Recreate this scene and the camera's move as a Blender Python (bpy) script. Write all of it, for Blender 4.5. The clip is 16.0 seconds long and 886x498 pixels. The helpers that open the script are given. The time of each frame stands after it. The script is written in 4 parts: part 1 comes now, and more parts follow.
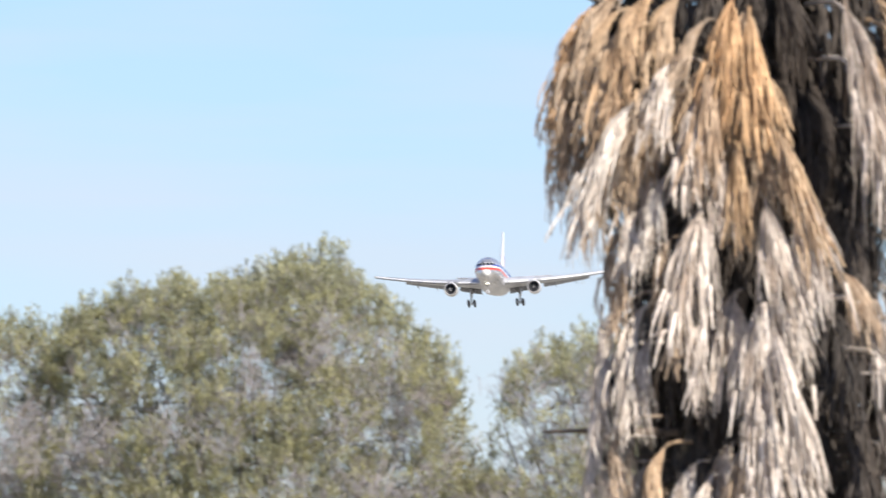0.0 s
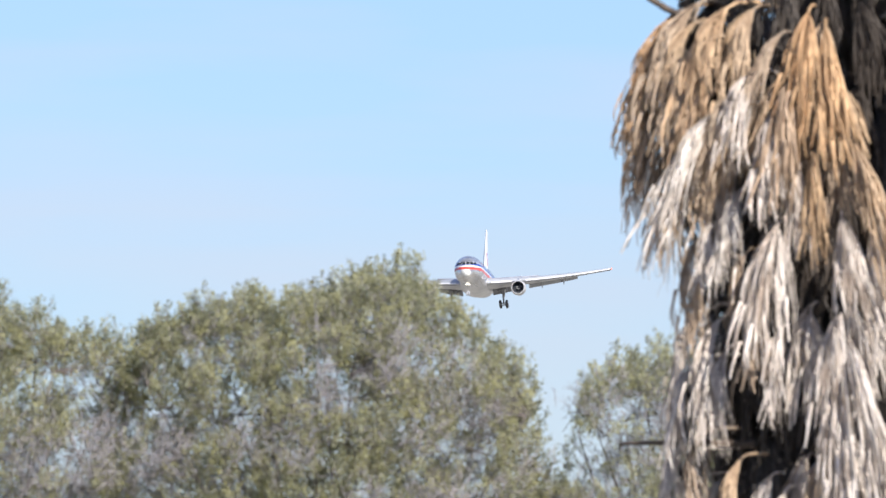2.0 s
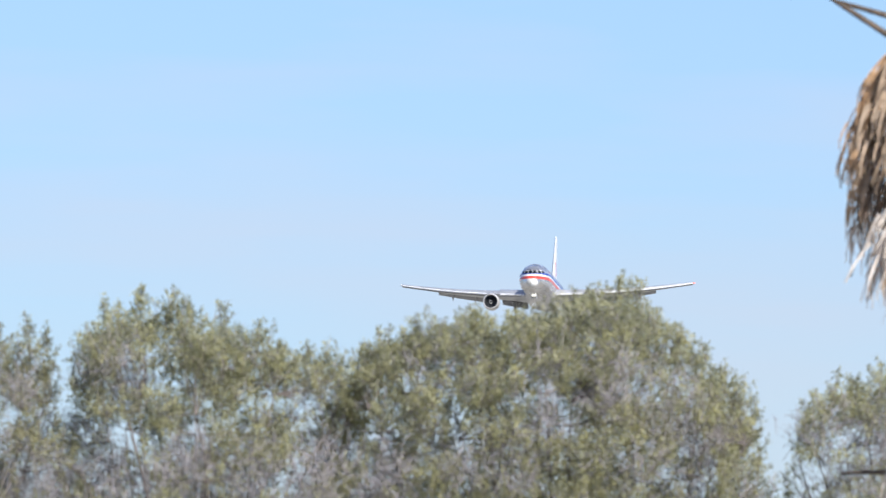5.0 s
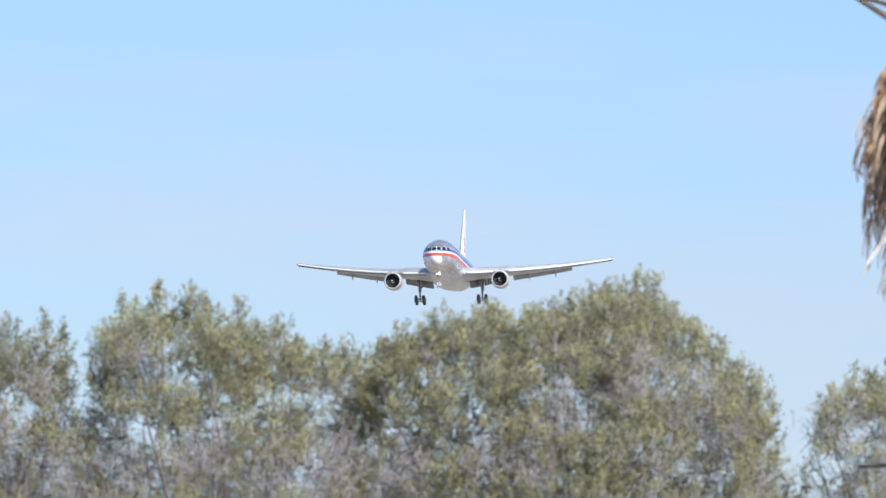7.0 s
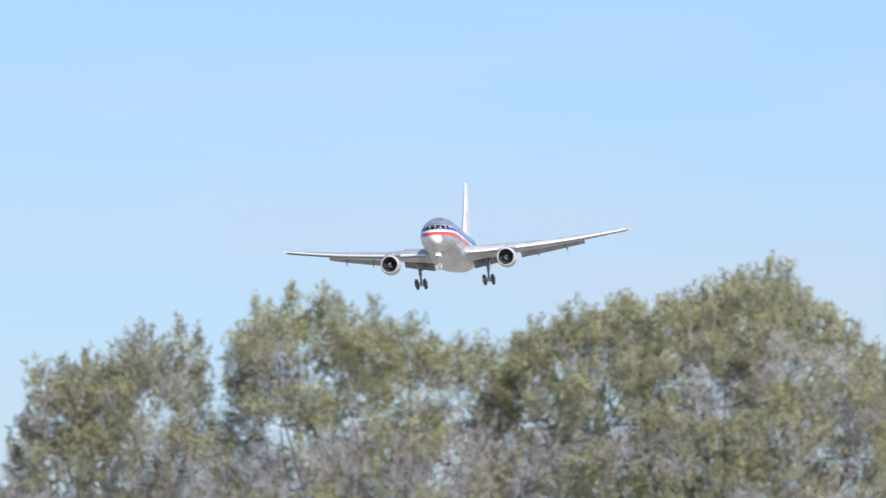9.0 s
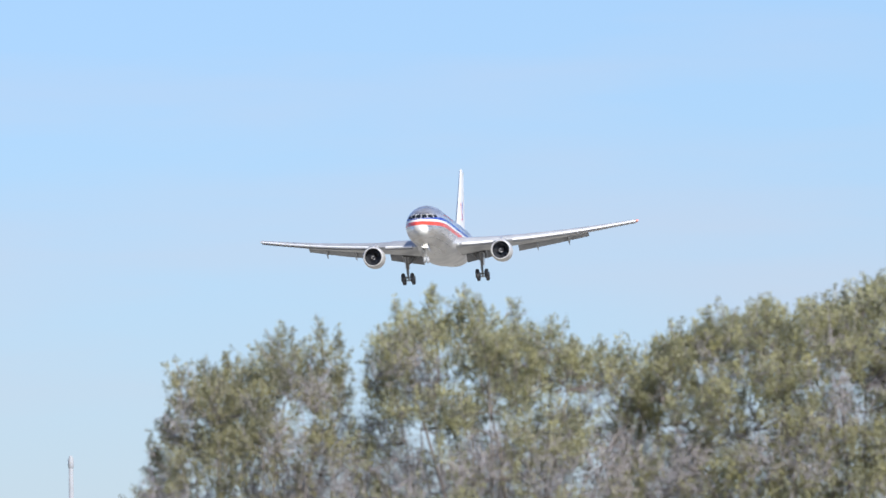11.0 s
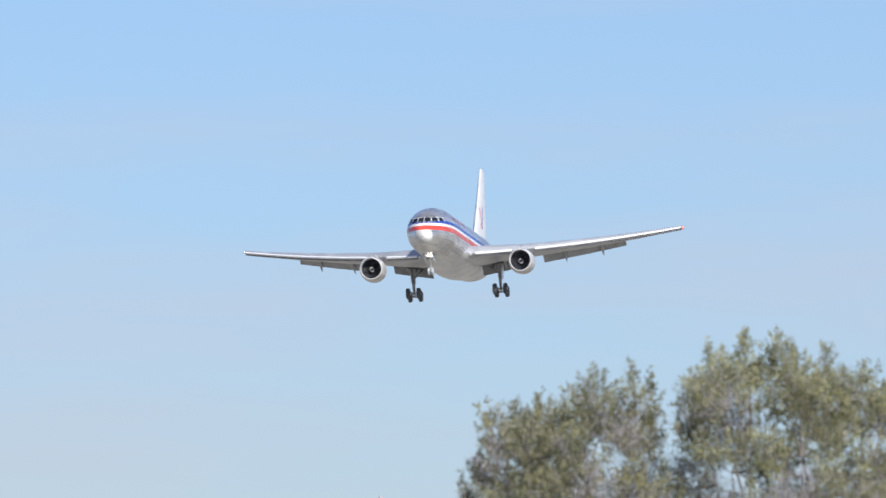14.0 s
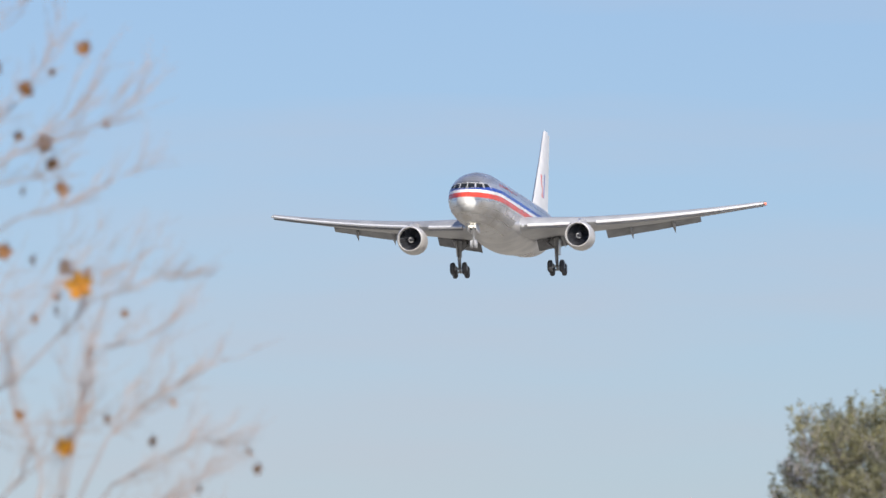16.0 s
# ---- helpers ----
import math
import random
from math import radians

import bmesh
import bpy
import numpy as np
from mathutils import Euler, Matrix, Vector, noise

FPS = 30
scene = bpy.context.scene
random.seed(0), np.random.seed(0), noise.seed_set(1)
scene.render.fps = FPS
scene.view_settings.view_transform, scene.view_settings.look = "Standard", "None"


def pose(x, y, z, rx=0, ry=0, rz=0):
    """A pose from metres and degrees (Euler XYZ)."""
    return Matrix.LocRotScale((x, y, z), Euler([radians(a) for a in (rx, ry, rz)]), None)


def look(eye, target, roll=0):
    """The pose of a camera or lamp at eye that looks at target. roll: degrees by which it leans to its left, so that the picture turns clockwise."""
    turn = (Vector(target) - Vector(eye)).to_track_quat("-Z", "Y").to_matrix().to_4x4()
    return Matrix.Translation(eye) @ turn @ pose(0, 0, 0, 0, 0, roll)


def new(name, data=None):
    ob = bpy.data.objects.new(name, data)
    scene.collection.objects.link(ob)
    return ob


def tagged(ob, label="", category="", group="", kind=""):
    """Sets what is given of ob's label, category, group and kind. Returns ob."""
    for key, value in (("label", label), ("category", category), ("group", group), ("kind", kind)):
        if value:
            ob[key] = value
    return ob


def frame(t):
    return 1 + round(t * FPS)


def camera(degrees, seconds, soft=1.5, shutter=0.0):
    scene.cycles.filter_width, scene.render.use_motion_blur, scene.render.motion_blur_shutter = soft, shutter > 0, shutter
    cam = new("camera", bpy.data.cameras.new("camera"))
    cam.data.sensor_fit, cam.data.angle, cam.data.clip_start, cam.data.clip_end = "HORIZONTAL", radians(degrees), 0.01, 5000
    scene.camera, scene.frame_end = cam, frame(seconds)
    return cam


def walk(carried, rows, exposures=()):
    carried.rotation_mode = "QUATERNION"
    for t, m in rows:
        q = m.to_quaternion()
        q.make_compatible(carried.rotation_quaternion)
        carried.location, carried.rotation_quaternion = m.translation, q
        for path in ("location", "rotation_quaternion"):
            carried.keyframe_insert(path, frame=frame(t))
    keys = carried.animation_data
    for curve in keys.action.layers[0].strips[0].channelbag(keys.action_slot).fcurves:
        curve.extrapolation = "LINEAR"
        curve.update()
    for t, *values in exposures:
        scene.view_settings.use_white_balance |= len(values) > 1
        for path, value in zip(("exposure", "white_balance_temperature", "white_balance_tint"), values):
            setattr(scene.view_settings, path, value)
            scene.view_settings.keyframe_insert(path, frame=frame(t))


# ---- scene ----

EYE = 1.6
cam = camera(4.49, 16.0, soft=1.5, shutter=0.5)
cam.data.dof.use_dof = True
cam.data.dof.focus_distance = 1500.0
cam.data.dof.aperture_fstop = 11.5
# seconds, sideways and upward sway of the eye, yaw, pitch, roll
ROWS = [
    (0.0, 0.057, 1.592, 0.000, 3.900, -0.13),
    (0.5, 0.099, 1.600, 0.378, 3.975, 0.05),
    (1.0, 0.089, 1.602, 0.511, 3.895, -0.11),
    (1.5, 0.055, 1.605, 0.361, 3.898, -0.34),
    (2.0, 0.017, 1.579, 0.363, 3.967, -0.03),
    (2.5, 0.021, 1.593, 0.459, 3.979, 0.25),
    (3.0, 0.037, 1.605, 0.537, 4.010, 0.59),
    (3.5, 0.097, 1.609, 0.908, 4.071, 0.66),
    (4.0, -0.010, 1.596, 1.020, 4.026, 0.96),
    (4.5, -0.079, 1.613, 1.126, 4.031, 0.57),
    (5.0, -0.086, 1.607, 1.443, 4.077, 0.63),
    (7.5, -0.065, 1.600, 1.607, 4.025, 0.44),
    (8.0, -0.045, 1.600, 1.616, 3.788, 0.14),
    (8.5, -0.026, 1.600, 1.807, 3.961, -0.31),
    (9.0, -0.015, 1.600, 2.236, 4.027, -1.17),
    (9.5, -0.004, 1.600, 2.547, 4.024, -1.11),
    (12.0, 0.002, 1.600, 3.389, 4.175, -0.78),
    (12.5, 0.002, 1.600, 3.656, 4.229, -0.29),
    (13.0, -0.000, 1.600, 3.958, 4.176, -0.41),
    (13.5, -0.004, 1.600, 4.247, 4.203, -0.26),
    (14.0, -0.013, 1.600, 4.539, 4.292, -0.42),
    (14.5, -0.025, 1.600, 4.819, 4.307, -0.03),
    (15.0, -0.032, 1.600, 5.102, 4.356, 0.39),
    (15.5, -0.035, 1.600, 5.703, 4.293, 0.59),
    (16.0, -0.034, 1.600, 6.126, 4.297, 0.37),
]
EXPOSURES = [(0.0, 0.45, 6650, 10), (0.5, 0.5, 6600, 10), (1.0, 0.42, 6500, 10), (2.0, 0.34, 6350, 10), (3.5, 0.28, 6250, 9.5), (8.5, 0.26, 6200, 9), (12.0, 0.14, 6250, 9),
             (13.5, 0.06, 6250, 9), (14.5, 0.02, 6350, 9), (15.5, -0.01, 6500, 10), (16.0, -0.08, 6600, 10.5)]
walk(cam, [(t, pose(x, 0, z, 0, 0, yaw) @ pose(0, 0, 0, 90 + pitch, 0, 0) @ pose(0, 0, 0, 0, 0, roll))
           for t, x, z, yaw, pitch, roll in ROWS], EXPOSURES)

# ---- light ----
SUN_EL, SUN_AZ = 37.0, 149.0          # degrees; azimuth clockwise from +y
world = bpy.data.worlds.new("sky")
scene.world = world
world.use_nodes = True
wn, wl = world.node_tree.nodes, world.node_tree.links
wn.clear()
w_out = wn.new("ShaderNodeOutputWorld")
w_bg = wn.new("ShaderNodeBackground")
w_sky = wn.new("ShaderNodeTexSky")
w_sky.sky_type, w_sky.sun_disc = "NISHITA", False
w_sky.sun_elevation, w_sky.sun_rotation = radians(SUN_EL), radians(SUN_AZ)
w_sky.air_density, w_sky.dust_density, w_sky.ozone_density = 1.0, 0.6, 2.0
w_bg.inputs["Strength"].default_value = 0.096
# thin pale cloud bands low over the horizon
w_co = wn.new("ShaderNodeTexCoord")
w_map = wn.new("ShaderNodeMapping")
w_map.inputs["Scale"].default_value = (9, 9, 60)
w_noise = wn.new("ShaderNodeTexNoise")
w_noise.inputs["Scale"].default_value = 1.6
w_noise.inputs["Detail"].default_value = 4.0
w_ramp = wn.new("ShaderNodeMapRange")
w_ramp.inputs["From Min"].default_value, w_ramp.inputs["From Max"].default_value = 0.46, 0.75
w_ramp.inputs["To Max"].default_value = 0.44
w_mix = wn.new("ShaderNodeMix")
w_mix.data_type = "RGBA"
w_mix.inputs[7].default_value = (7.4, 6.7, 6.0, 1)
wl.new(w_co.outputs["Generated"], w_map.inputs["Vector"])
wl.new(w_map.outputs["Vector"], w_noise.inputs["Vector"])
wl.new(w_noise.outputs["Fac"], w_ramp.inputs["Value"])
wl.new(w_ramp.outputs["Result"], w_mix.inputs[0])
wl.new(w_sky.outputs["Color"], w_mix.inputs[6])
# the haze pales the sky towards the horizon
w_sep = wn.new("ShaderNodeSeparateXYZ")
w_haze = wn.new("ShaderNodeMapRange")
w_haze.interpolation_type = "SMOOTHSTEP"
w_haze.inputs["From Min"].default_value, w_haze.inputs["From Max"].default_value = 0.084, 0.01
w_haze.inputs["To Min"].default_value, w_haze.inputs["To Max"].default_value = 0.0, 0.78
w_pale = wn.new("ShaderNodeMix")
w_pale.data_type = "RGBA"
w_pale.inputs[7].default_value = (7.7, 6.8, 5.3, 1)
wl.new(w_co.outputs["Generated"], w_sep.inputs["Vector"])
wl.new(w_sep.outputs["Z"], w_haze.inputs["Value"])
wl.new(w_haze.outputs["Result"], w_pale.inputs[0])
wl.new(w_mix.outputs[2], w_pale.inputs[6])
w_tint = wn.new("ShaderNodeMix")
w_tint.data_type, w_tint.blend_type = "RGBA", "MULTIPLY"
w_tint.inputs[0].default_value = 1.0
w_tint.inputs[7].default_value = (0.80, 0.905, 1.17, 1)
wl.new(w_pale.outputs[2], w_tint.inputs[6])
wl.new(w_tint.outputs[2], w_bg.inputs["Color"])
wl.new(w_bg.outputs["Background"], w_out.inputs["Surface"])

sun_data = bpy.data.lights.new("sun", "SUN")
sun_data.energy, sun_data.angle, sun_data.color = 5.8, radians(0.53), (1.0, 0.94, 0.86)
sun = new("sun", sun_data)
el, az = radians(SUN_EL), radians(SUN_AZ)
SUN_WAY = Vector((math.sin(az) * math.cos(el), math.cos(az) * math.cos(el), math.sin(el)))
sun.matrix_world = look(SUN_WAY * 300, (0, 0, 0))


# ---- materials ----
def material(name, colour, rough=0.6, metal=0.0):
    m = bpy.data.materials.new(name)
    m.use_nodes = True
    b = m.node_tree.nodes["Principled BSDF"]
    b.inputs["Base Color"].default_value = (*colour, 1)
    b.inputs["Roughness"].default_value = rough
    b.inputs["Metallic"].default_value = metal
    return m, m.node_tree.nodes, m.node_tree.links, b


def noise_between(n, l, a, b, scale, lo=0.35, hi=0.65, coord="Object", stretch=(1, 1, 1)):
    """A colour that wanders between a and b; returns the colour socket and the noise socket."""
    co = n.new("ShaderNodeTexCoord")
    mp = n.new("ShaderNodeMapping")
    mp.inputs["Scale"].default_value = stretch
    tx = n.new("ShaderNodeTexNoise")
    tx.inputs["Scale"].default_value = scale
    tx.inputs["Detail"].default_value = 5.0
    mr = n.new("ShaderNodeMapRange")
    mr.inputs["From Min"].default_value, mr.inputs["From Max"].default_value = lo, hi
    mx = n.new("ShaderNodeMix")
    mx.data_type = "RGBA"
    mx.inputs[6].default_value = (*a, 1)
    mx.inputs[7].default_value = (*b, 1)
    l.new(co.outputs[coord], mp.inputs["Vector"])
    l.new(mp.outputs["Vector"], tx.inputs["Vector"])
    l.new(tx.outputs["Fac"], mr.inputs["Value"])
    l.new(mr.outputs["Result"], mx.inputs[0])
    return mx.outputs[2], tx.outputs["Fac"]


def bumped(n, l, b, height, strength=0.4, distance=0.01):
    bp = n.new("ShaderNodeBump")
    bp.inputs["Strength"].default_value, bp.inputs["Distance"].default_value = strength, distance
    l.new(height, bp.inputs["Height"])
    l.new(bp.outputs["Normal"], b.inputs["Normal"])


def noisy(name, a, b, scale, rough=0.7, metal=0.0, bump=0.0, distance=0.01, stretch=(1, 1, 1)):
    m, n, l, p = material(name, a, rough, metal)
    col, fac = noise_between(n, l, a, b, scale, stretch=stretch)
    l.new(col, p.inputs["Base Color"])
    if bump:
        bumped(n, l, p, fac, bump, distance)
    return m


def ramp(n, stops):
    r = n.new("ShaderNodeValToRGB")
    e = r.color_ramp.elements
    while len(e) < len(stops):
        e.new(0.5)
    for k, (at, c) in enumerate(stops):
        e[k].position, e[k].color = at, (*c, 1)
    return r


def leaf_material(name, dark, mid, light, clump=0.5):
    """Thin leaves: each takes its own tone, whole clumps drift, light shines partly through."""
    m = bpy.data.materials.new(name)
    m.use_nodes = True
    n, l = m.node_tree.nodes, m.node_tree.links
    n.clear()
    out = n.new("ShaderNodeOutputMaterial")
    geo = n.new("ShaderNodeNewGeometry")
    r = ramp(n, [(0.0, dark), (0.55, mid), (1.0, light)])
    l.new(geo.outputs["Random Per Island"], r.inputs["Fac"])
    col, _ = noise_between(n, l, (0.66, 0.68, 0.68), (1.30, 1.26, 1.06), clump, 0.38, 0.62)
    mul = n.new("ShaderNodeMix")
    mul.data_type, mul.blend_type = "RGBA", "MULTIPLY"
    mul.inputs[0].default_value = 1.0
    l.new(r.outputs["Color"], mul.inputs[6])
    l.new(col, mul.inputs[7])
    p = n.new("ShaderNodeBsdfPrincipled")
    p.inputs["Roughness"].default_value = 0.55
    t = n.new("ShaderNodeBsdfTranslucent")
    mix = n.new("ShaderNodeMixShader")
    mix.inputs["Fac"].default_value = 0.55
    l.new(mul.outputs[2], p.inputs["Base Color"])
    l.new(mul.outputs[2], t.inputs["Color"])
    l.new(p.outputs["BSDF"], mix.inputs[1])
    l.new(t.outputs["BSDF"], mix.inputs[2])
    l.new(mix.outputs["Shader"], out.inputs["Surface"])
    return m


def frond_material(name, tones):
    """Dead palm leaf: tan to grey, another tone for each frond, fibres along it."""
    m, n, l, p = material(name, (0.4, 0.3, 0.2), 0.75)
    info = n.new("ShaderNodeObjectInfo")
    r = ramp(n, [(0.33 * i, c) for i, c in enumerate(tones)])
    l.new(info.outputs["Random"], r.inputs["Fac"])
    geo = n.new("ShaderNodeNewGeometry")
    seg = n.new("ShaderNodeMapRange")
    seg.inputs["To Min"].default_value, seg.inputs["To Max"].default_value = 0.62, 1.25
    l.new(geo.outputs["Random Per Island"], seg.inputs["Value"])
    mul = n.new("ShaderNodeMix")
    mul.data_type, mul.blend_type = "RGBA", "MULTIPLY"
    mul.inputs[0].default_value = 1.0
    l.new(r.outputs["Color"], mul.inputs[6])
    l.new(seg.outputs["Result"], mul.inputs[7])
    # dirt and bleaching with a shape of their own
    stain, fac = noise_between(n, l, (0.55, 0.48, 0.42), (1.1, 1.08, 1.05), 9.0, 0.3, 0.6, stretch=(1, 1, 0.35))
    mul2 = n.new("ShaderNodeMix")
    mul2.data_type, mul2.blend_type = "RGBA", "MULTIPLY"
    mul2.inputs[0].default_value = 1.0
    l.new(mul.outputs[2], mul2.inputs[6])
    l.new(stain, mul2.inputs[7])
    fib, ffac = noise_between(n, l, (0.62, 0.60, 0.58), (1.14, 1.13, 1.12), 70.0, 0.36, 0.62, stretch=(1, 1, 0.10))
    mul3 = n.new("ShaderNodeMix")
    mul3.data_type, mul3.blend_type = "RGBA", "MULTIPLY"
    mul3.inputs[0].default_value = 1.0
    l.new(mul2.outputs[2], mul3.inputs[6])
    l.new(fib, mul3.inputs[7])
    l.new(mul3.outputs[2], p.inputs["Base Color"])
    bumped(n, l, p, ffac, 0.5, 0.004)
    return m


def fuselage_material():
    """Bare polished metal with blue, white and red cheat lines and a pale radome."""
    m, n, l, p = material("bare_metal_striped", (0.7, 0.7, 0.72), 0.28, 0.85)
    co = n.new("ShaderNodeTexCoord")
    sep = n.new("ShaderNodeSeparateXYZ")
    l.new(co.outputs["Object"], sep.inputs["Vector"])
    metal, fac = noise_between(n, l, (0.66, 0.67, 0.69), (0.82, 0.82, 0.83), 0.45, stretch=(0.6, 1, 1))

    def band(socket, lo, hi):
        a, b, c = n.new("ShaderNodeMath"), n.new("ShaderNodeMath"), n.new("ShaderNodeMath")
        a.operation, b.operation, c.operation = "GREATER_THAN", "LESS_THAN", "MULTIPLY"
        a.inputs[1].default_value, b.inputs[1].default_value = lo, hi
        l.new(socket, a.inputs[0]), l.new(socket, b.inputs[0])
        l.new(a.outputs[0], c.inputs[0]), l.new(b.outputs[0], c.inputs[1])
        return c.outputs[0]

    # skin panels, each of a slightly different polish
    flat = n.new("ShaderNodeCombineXYZ")
    l.new(sep.outputs["X"], flat.inputs["X"])
    l.new(sep.outputs["Z"], flat.inputs["Y"])
    skin = n.new("ShaderNodeTexBrick")
    for key, value in (("Color1", (0.80, 0.80, 0.82, 1)), ("Color2", (1, 1, 1, 1)), ("Mortar", (0.74, 0.73, 0.72, 1))):
        skin.inputs[key].default_value = value
    for key, value in (("Scale", 1.0), ("Mortar Size", 0.018), ("Brick Width", 2.7), ("Row Height", 0.62)):
        skin.inputs[key].default_value = value
    l.new(flat.outputs["Vector"], skin.inputs["Vector"])
    worn = n.new("ShaderNodeMix")
    worn.data_type, worn.blend_type = "RGBA", "MULTIPLY"
    worn.inputs[0].default_value = 1.0
    l.new(metal, worn.inputs[6])
    l.new(skin.outputs["Color"], worn.inputs[7])
    gloss = n.new("ShaderNodeMapRange")
    gloss.inputs["From Min"].default_value, gloss.inputs["From Max"].default_value = 0.65, 1.0
    gloss.inputs["To Min"].default_value, gloss.inputs["To Max"].default_value = 0.20, 0.34
    l.new(skin.outputs["Color"], gloss.inputs["Value"])
    l.new(gloss.outputs["Result"], p.inputs["Roughness"])
    colour, paint = worn.outputs[2], None
    nose = n.new("ShaderNodeMath")
    nose.operation = "MULTIPLY"
    l.new(band(sep.outputs["X"], -0.62, 1.0), nose.inputs[0])
    l.new(band(sep.outputs["Z"], -1.9, -0.40), nose.inputs[1])
    for fac_s, col in ((nose.outputs[0], (0.64, 0.64, 0.62)), (band(sep.outputs["Z"], -0.40, 0.08), (0.68, 0.08, 0.055)),
                       (band(sep.outputs["Z"], 0.08, 0.38), (0.82, 0.82, 0.82)), (band(sep.outputs["Z"], 0.38, 0.74), (0.03, 0.07, 0.34))):
        mx = n.new("ShaderNodeMix")
        mx.data_type = "RGBA"
        l.new(fac_s, mx.inputs[0])
        l.new(colour, mx.inputs[6])
        mx.inputs[7].default_value = (*col, 1)
        colour = mx.outputs[2]
        if paint is None:
            paint = fac_s
        else:
            mxx = n.new("ShaderNodeMath")
            mxx.operation = "MAXIMUM"
            l.new(paint, mxx.inputs[0]), l.new(fac_s, mxx.inputs[1])
            paint = mxx.outputs[0]
    streak, sfac = noise_between(n, l, (0.70, 0.66, 0.61), (1, 1, 1), 1.1, 0.34, 0.56, stretch=(0.10, 1, 1))
    grime = n.new("ShaderNodeMix")
    grime.data_type, grime.blend_type = "RGBA", "MULTIPLY"
    grime.inputs[0].default_value = 0.75
    l.new(colour, grime.inputs[6])
    l.new(streak, grime.inputs[7])
    l.new(grime.outputs[2], p.inputs["Base Color"])
    _, wave = noise_between(n, l, (0, 0, 0), (1, 1, 1), 0.55, stretch=(0.8, 1, 1.4))
    bumped(n, l, p, wave, 0.8, 0.28)
    inv = n.new("ShaderNodeMapRange")
    inv.inputs["To Min"].default_value, inv.inputs["To Max"].default_value = 0.74, 0.0
    l.new(paint, inv.inputs["Value"])
    l.new(inv.outputs["Result"], p.inputs["Metallic"])
    return m


M_FUSE = fuselage_material()
M_METAL = noisy("brushed_aluminium", (0.60, 0.61, 0.63), (0.78, 0.78, 0.79), 0.5, 0.34, 0.65)
M_BRIGHT = noisy("polished_leading_edge", (0.80, 0.80, 0.81), (0.86, 0.86, 0.87), 0.8, 0.32, 0.05)
M_WING = noisy("pale_grey_wing_skin", (0.40, 0.41, 0.43), (0.52, 0.53, 0.55), 0.5, 0.36, 0.35)
M_GREY = noisy("grey_wing_paint", (0.27, 0.28, 0.30), (0.36, 0.37, 0.39), 0.8, 0.5, 0.1)
M_DARKGREY = noisy("dark_grey_composite", (0.16, 0.165, 0.18), (0.22, 0.225, 0.24), 0.9, 0.55)
M_NACELLE = noisy("pale_grey_nacelle_paint", (0.54, 0.54, 0.55), (0.68, 0.67, 0.66), 1.3, 0.36, 0.3)
M_FINPAINT = noisy("pale_grey_fin_paint", (0.64, 0.64, 0.65), (0.74, 0.73, 0.72), 0.6, 0.4, 0.1)
M_FAN = noisy("dark_titanium_fan", (0.07, 0.075, 0.09), (0.11, 0.115, 0.13), 3.0, 0.45, 0.5)
M_TYRE = noisy("black_rubber", (0.060, 0.062, 0.068), (0.085, 0.087, 0.095), 5.0, 0.8)
M_LITTYRE = noisy("lit_pale_tyre", (0.42, 0.43, 0.45), (0.55, 0.56, 0.58), 3.0, 0.45, 0.3)
M_GEAR = noisy("dull_gear_steel", (0.29, 0.295, 0.31), (0.39, 0.395, 0.41), 3.0, 0.5, 0.3)
M_WHITE = noisy("white_paint", (0.74, 0.74, 0.74), (0.82, 0.82, 0.82), 1.0, 0.4)
M_RED = noisy("red_paint", (0.55, 0.04, 0.035), (0.63, 0.06, 0.04), 1.5, 0.4)
M_BLUE = noisy("blue_paint", (0.03, 0.06, 0.30), (0.04, 0.08, 0.36), 1.5, 0.4)
M_GLASS = material("dark_cockpit_glass", (0.045, 0.05, 0.06), 0.07)[0]


def glowing(name, colour, strength):
    m, n, l, p = material(name, colour, 0.3)
    p.inputs["Emission Color"].default_value = (*colour, 1)
    p.inputs["Emission Strength"].default_value = strength
    return m


M_LAMP = glowing("landing_light_glow", (1.0, 0.93, 0.8), 2.5)
M_REDLAMP = glowing("red_position_light_glow", (1.0, 0.12, 0.06), 2.5)

M_TANFROND = frond_material("tan_dead_palm_leaf", [(0.42, 0.325, 0.24), (0.56, 0.45, 0.345), (0.60, 0.43, 0.27), (0.50, 0.41, 0.325)])
M_FROND = frond_material("bleached_dead_palm_leaf", [(0.66, 0.59, 0.535), (0.73, 0.665, 0.61), (0.75, 0.70, 0.655), (0.69, 0.635, 0.595)])
M_AMBERFROND = frond_material("amber_dead_palm_leaf", [(0.52, 0.365, 0.23), (0.60, 0.425, 0.27), (0.63, 0.41, 0.225), (0.52, 0.39, 0.28)])
# old inner leaves, near black: the shade of the skirt's hollows is in their colour
M_SHADEFROND = frond_material("weathered_shade_dark_palm_leaf", [(0.040, 0.033, 0.029), (0.058, 0.047, 0.040), (0.078, 0.064, 0.053), (0.047, 0.039, 0.035)])
M_GREENFROND = leaf_material("green_palm_leaf", (0.04, 0.075, 0.02), (0.06, 0.10, 0.03), (0.09, 0.12, 0.04), 1.0)
M_PALMBARK = noisy("palm_trunk_fibre", (0.045, 0.036, 0.030), (0.085, 0.068, 0.055), 14.0, 0.9, 0, 0.8, 0.03, (1, 1, 0.3))
M_PETIOLE = noisy("dry_petiole", (0.06, 0.045, 0.035), (0.14, 0.10, 0.07), 8.0, 0.7)
M_LEAF = leaf_material("olive_grey_leaf", (0.30, 0.298, 0.185), (0.405, 0.40, 0.245), (0.57, 0.565, 0.41), 2.4)
M_BARK = noisy("grey_brown_bark", (0.12, 0.10, 0.09), (0.20, 0.175, 0.16), 6.0, 0.9, 0, 0.6, 0.02)
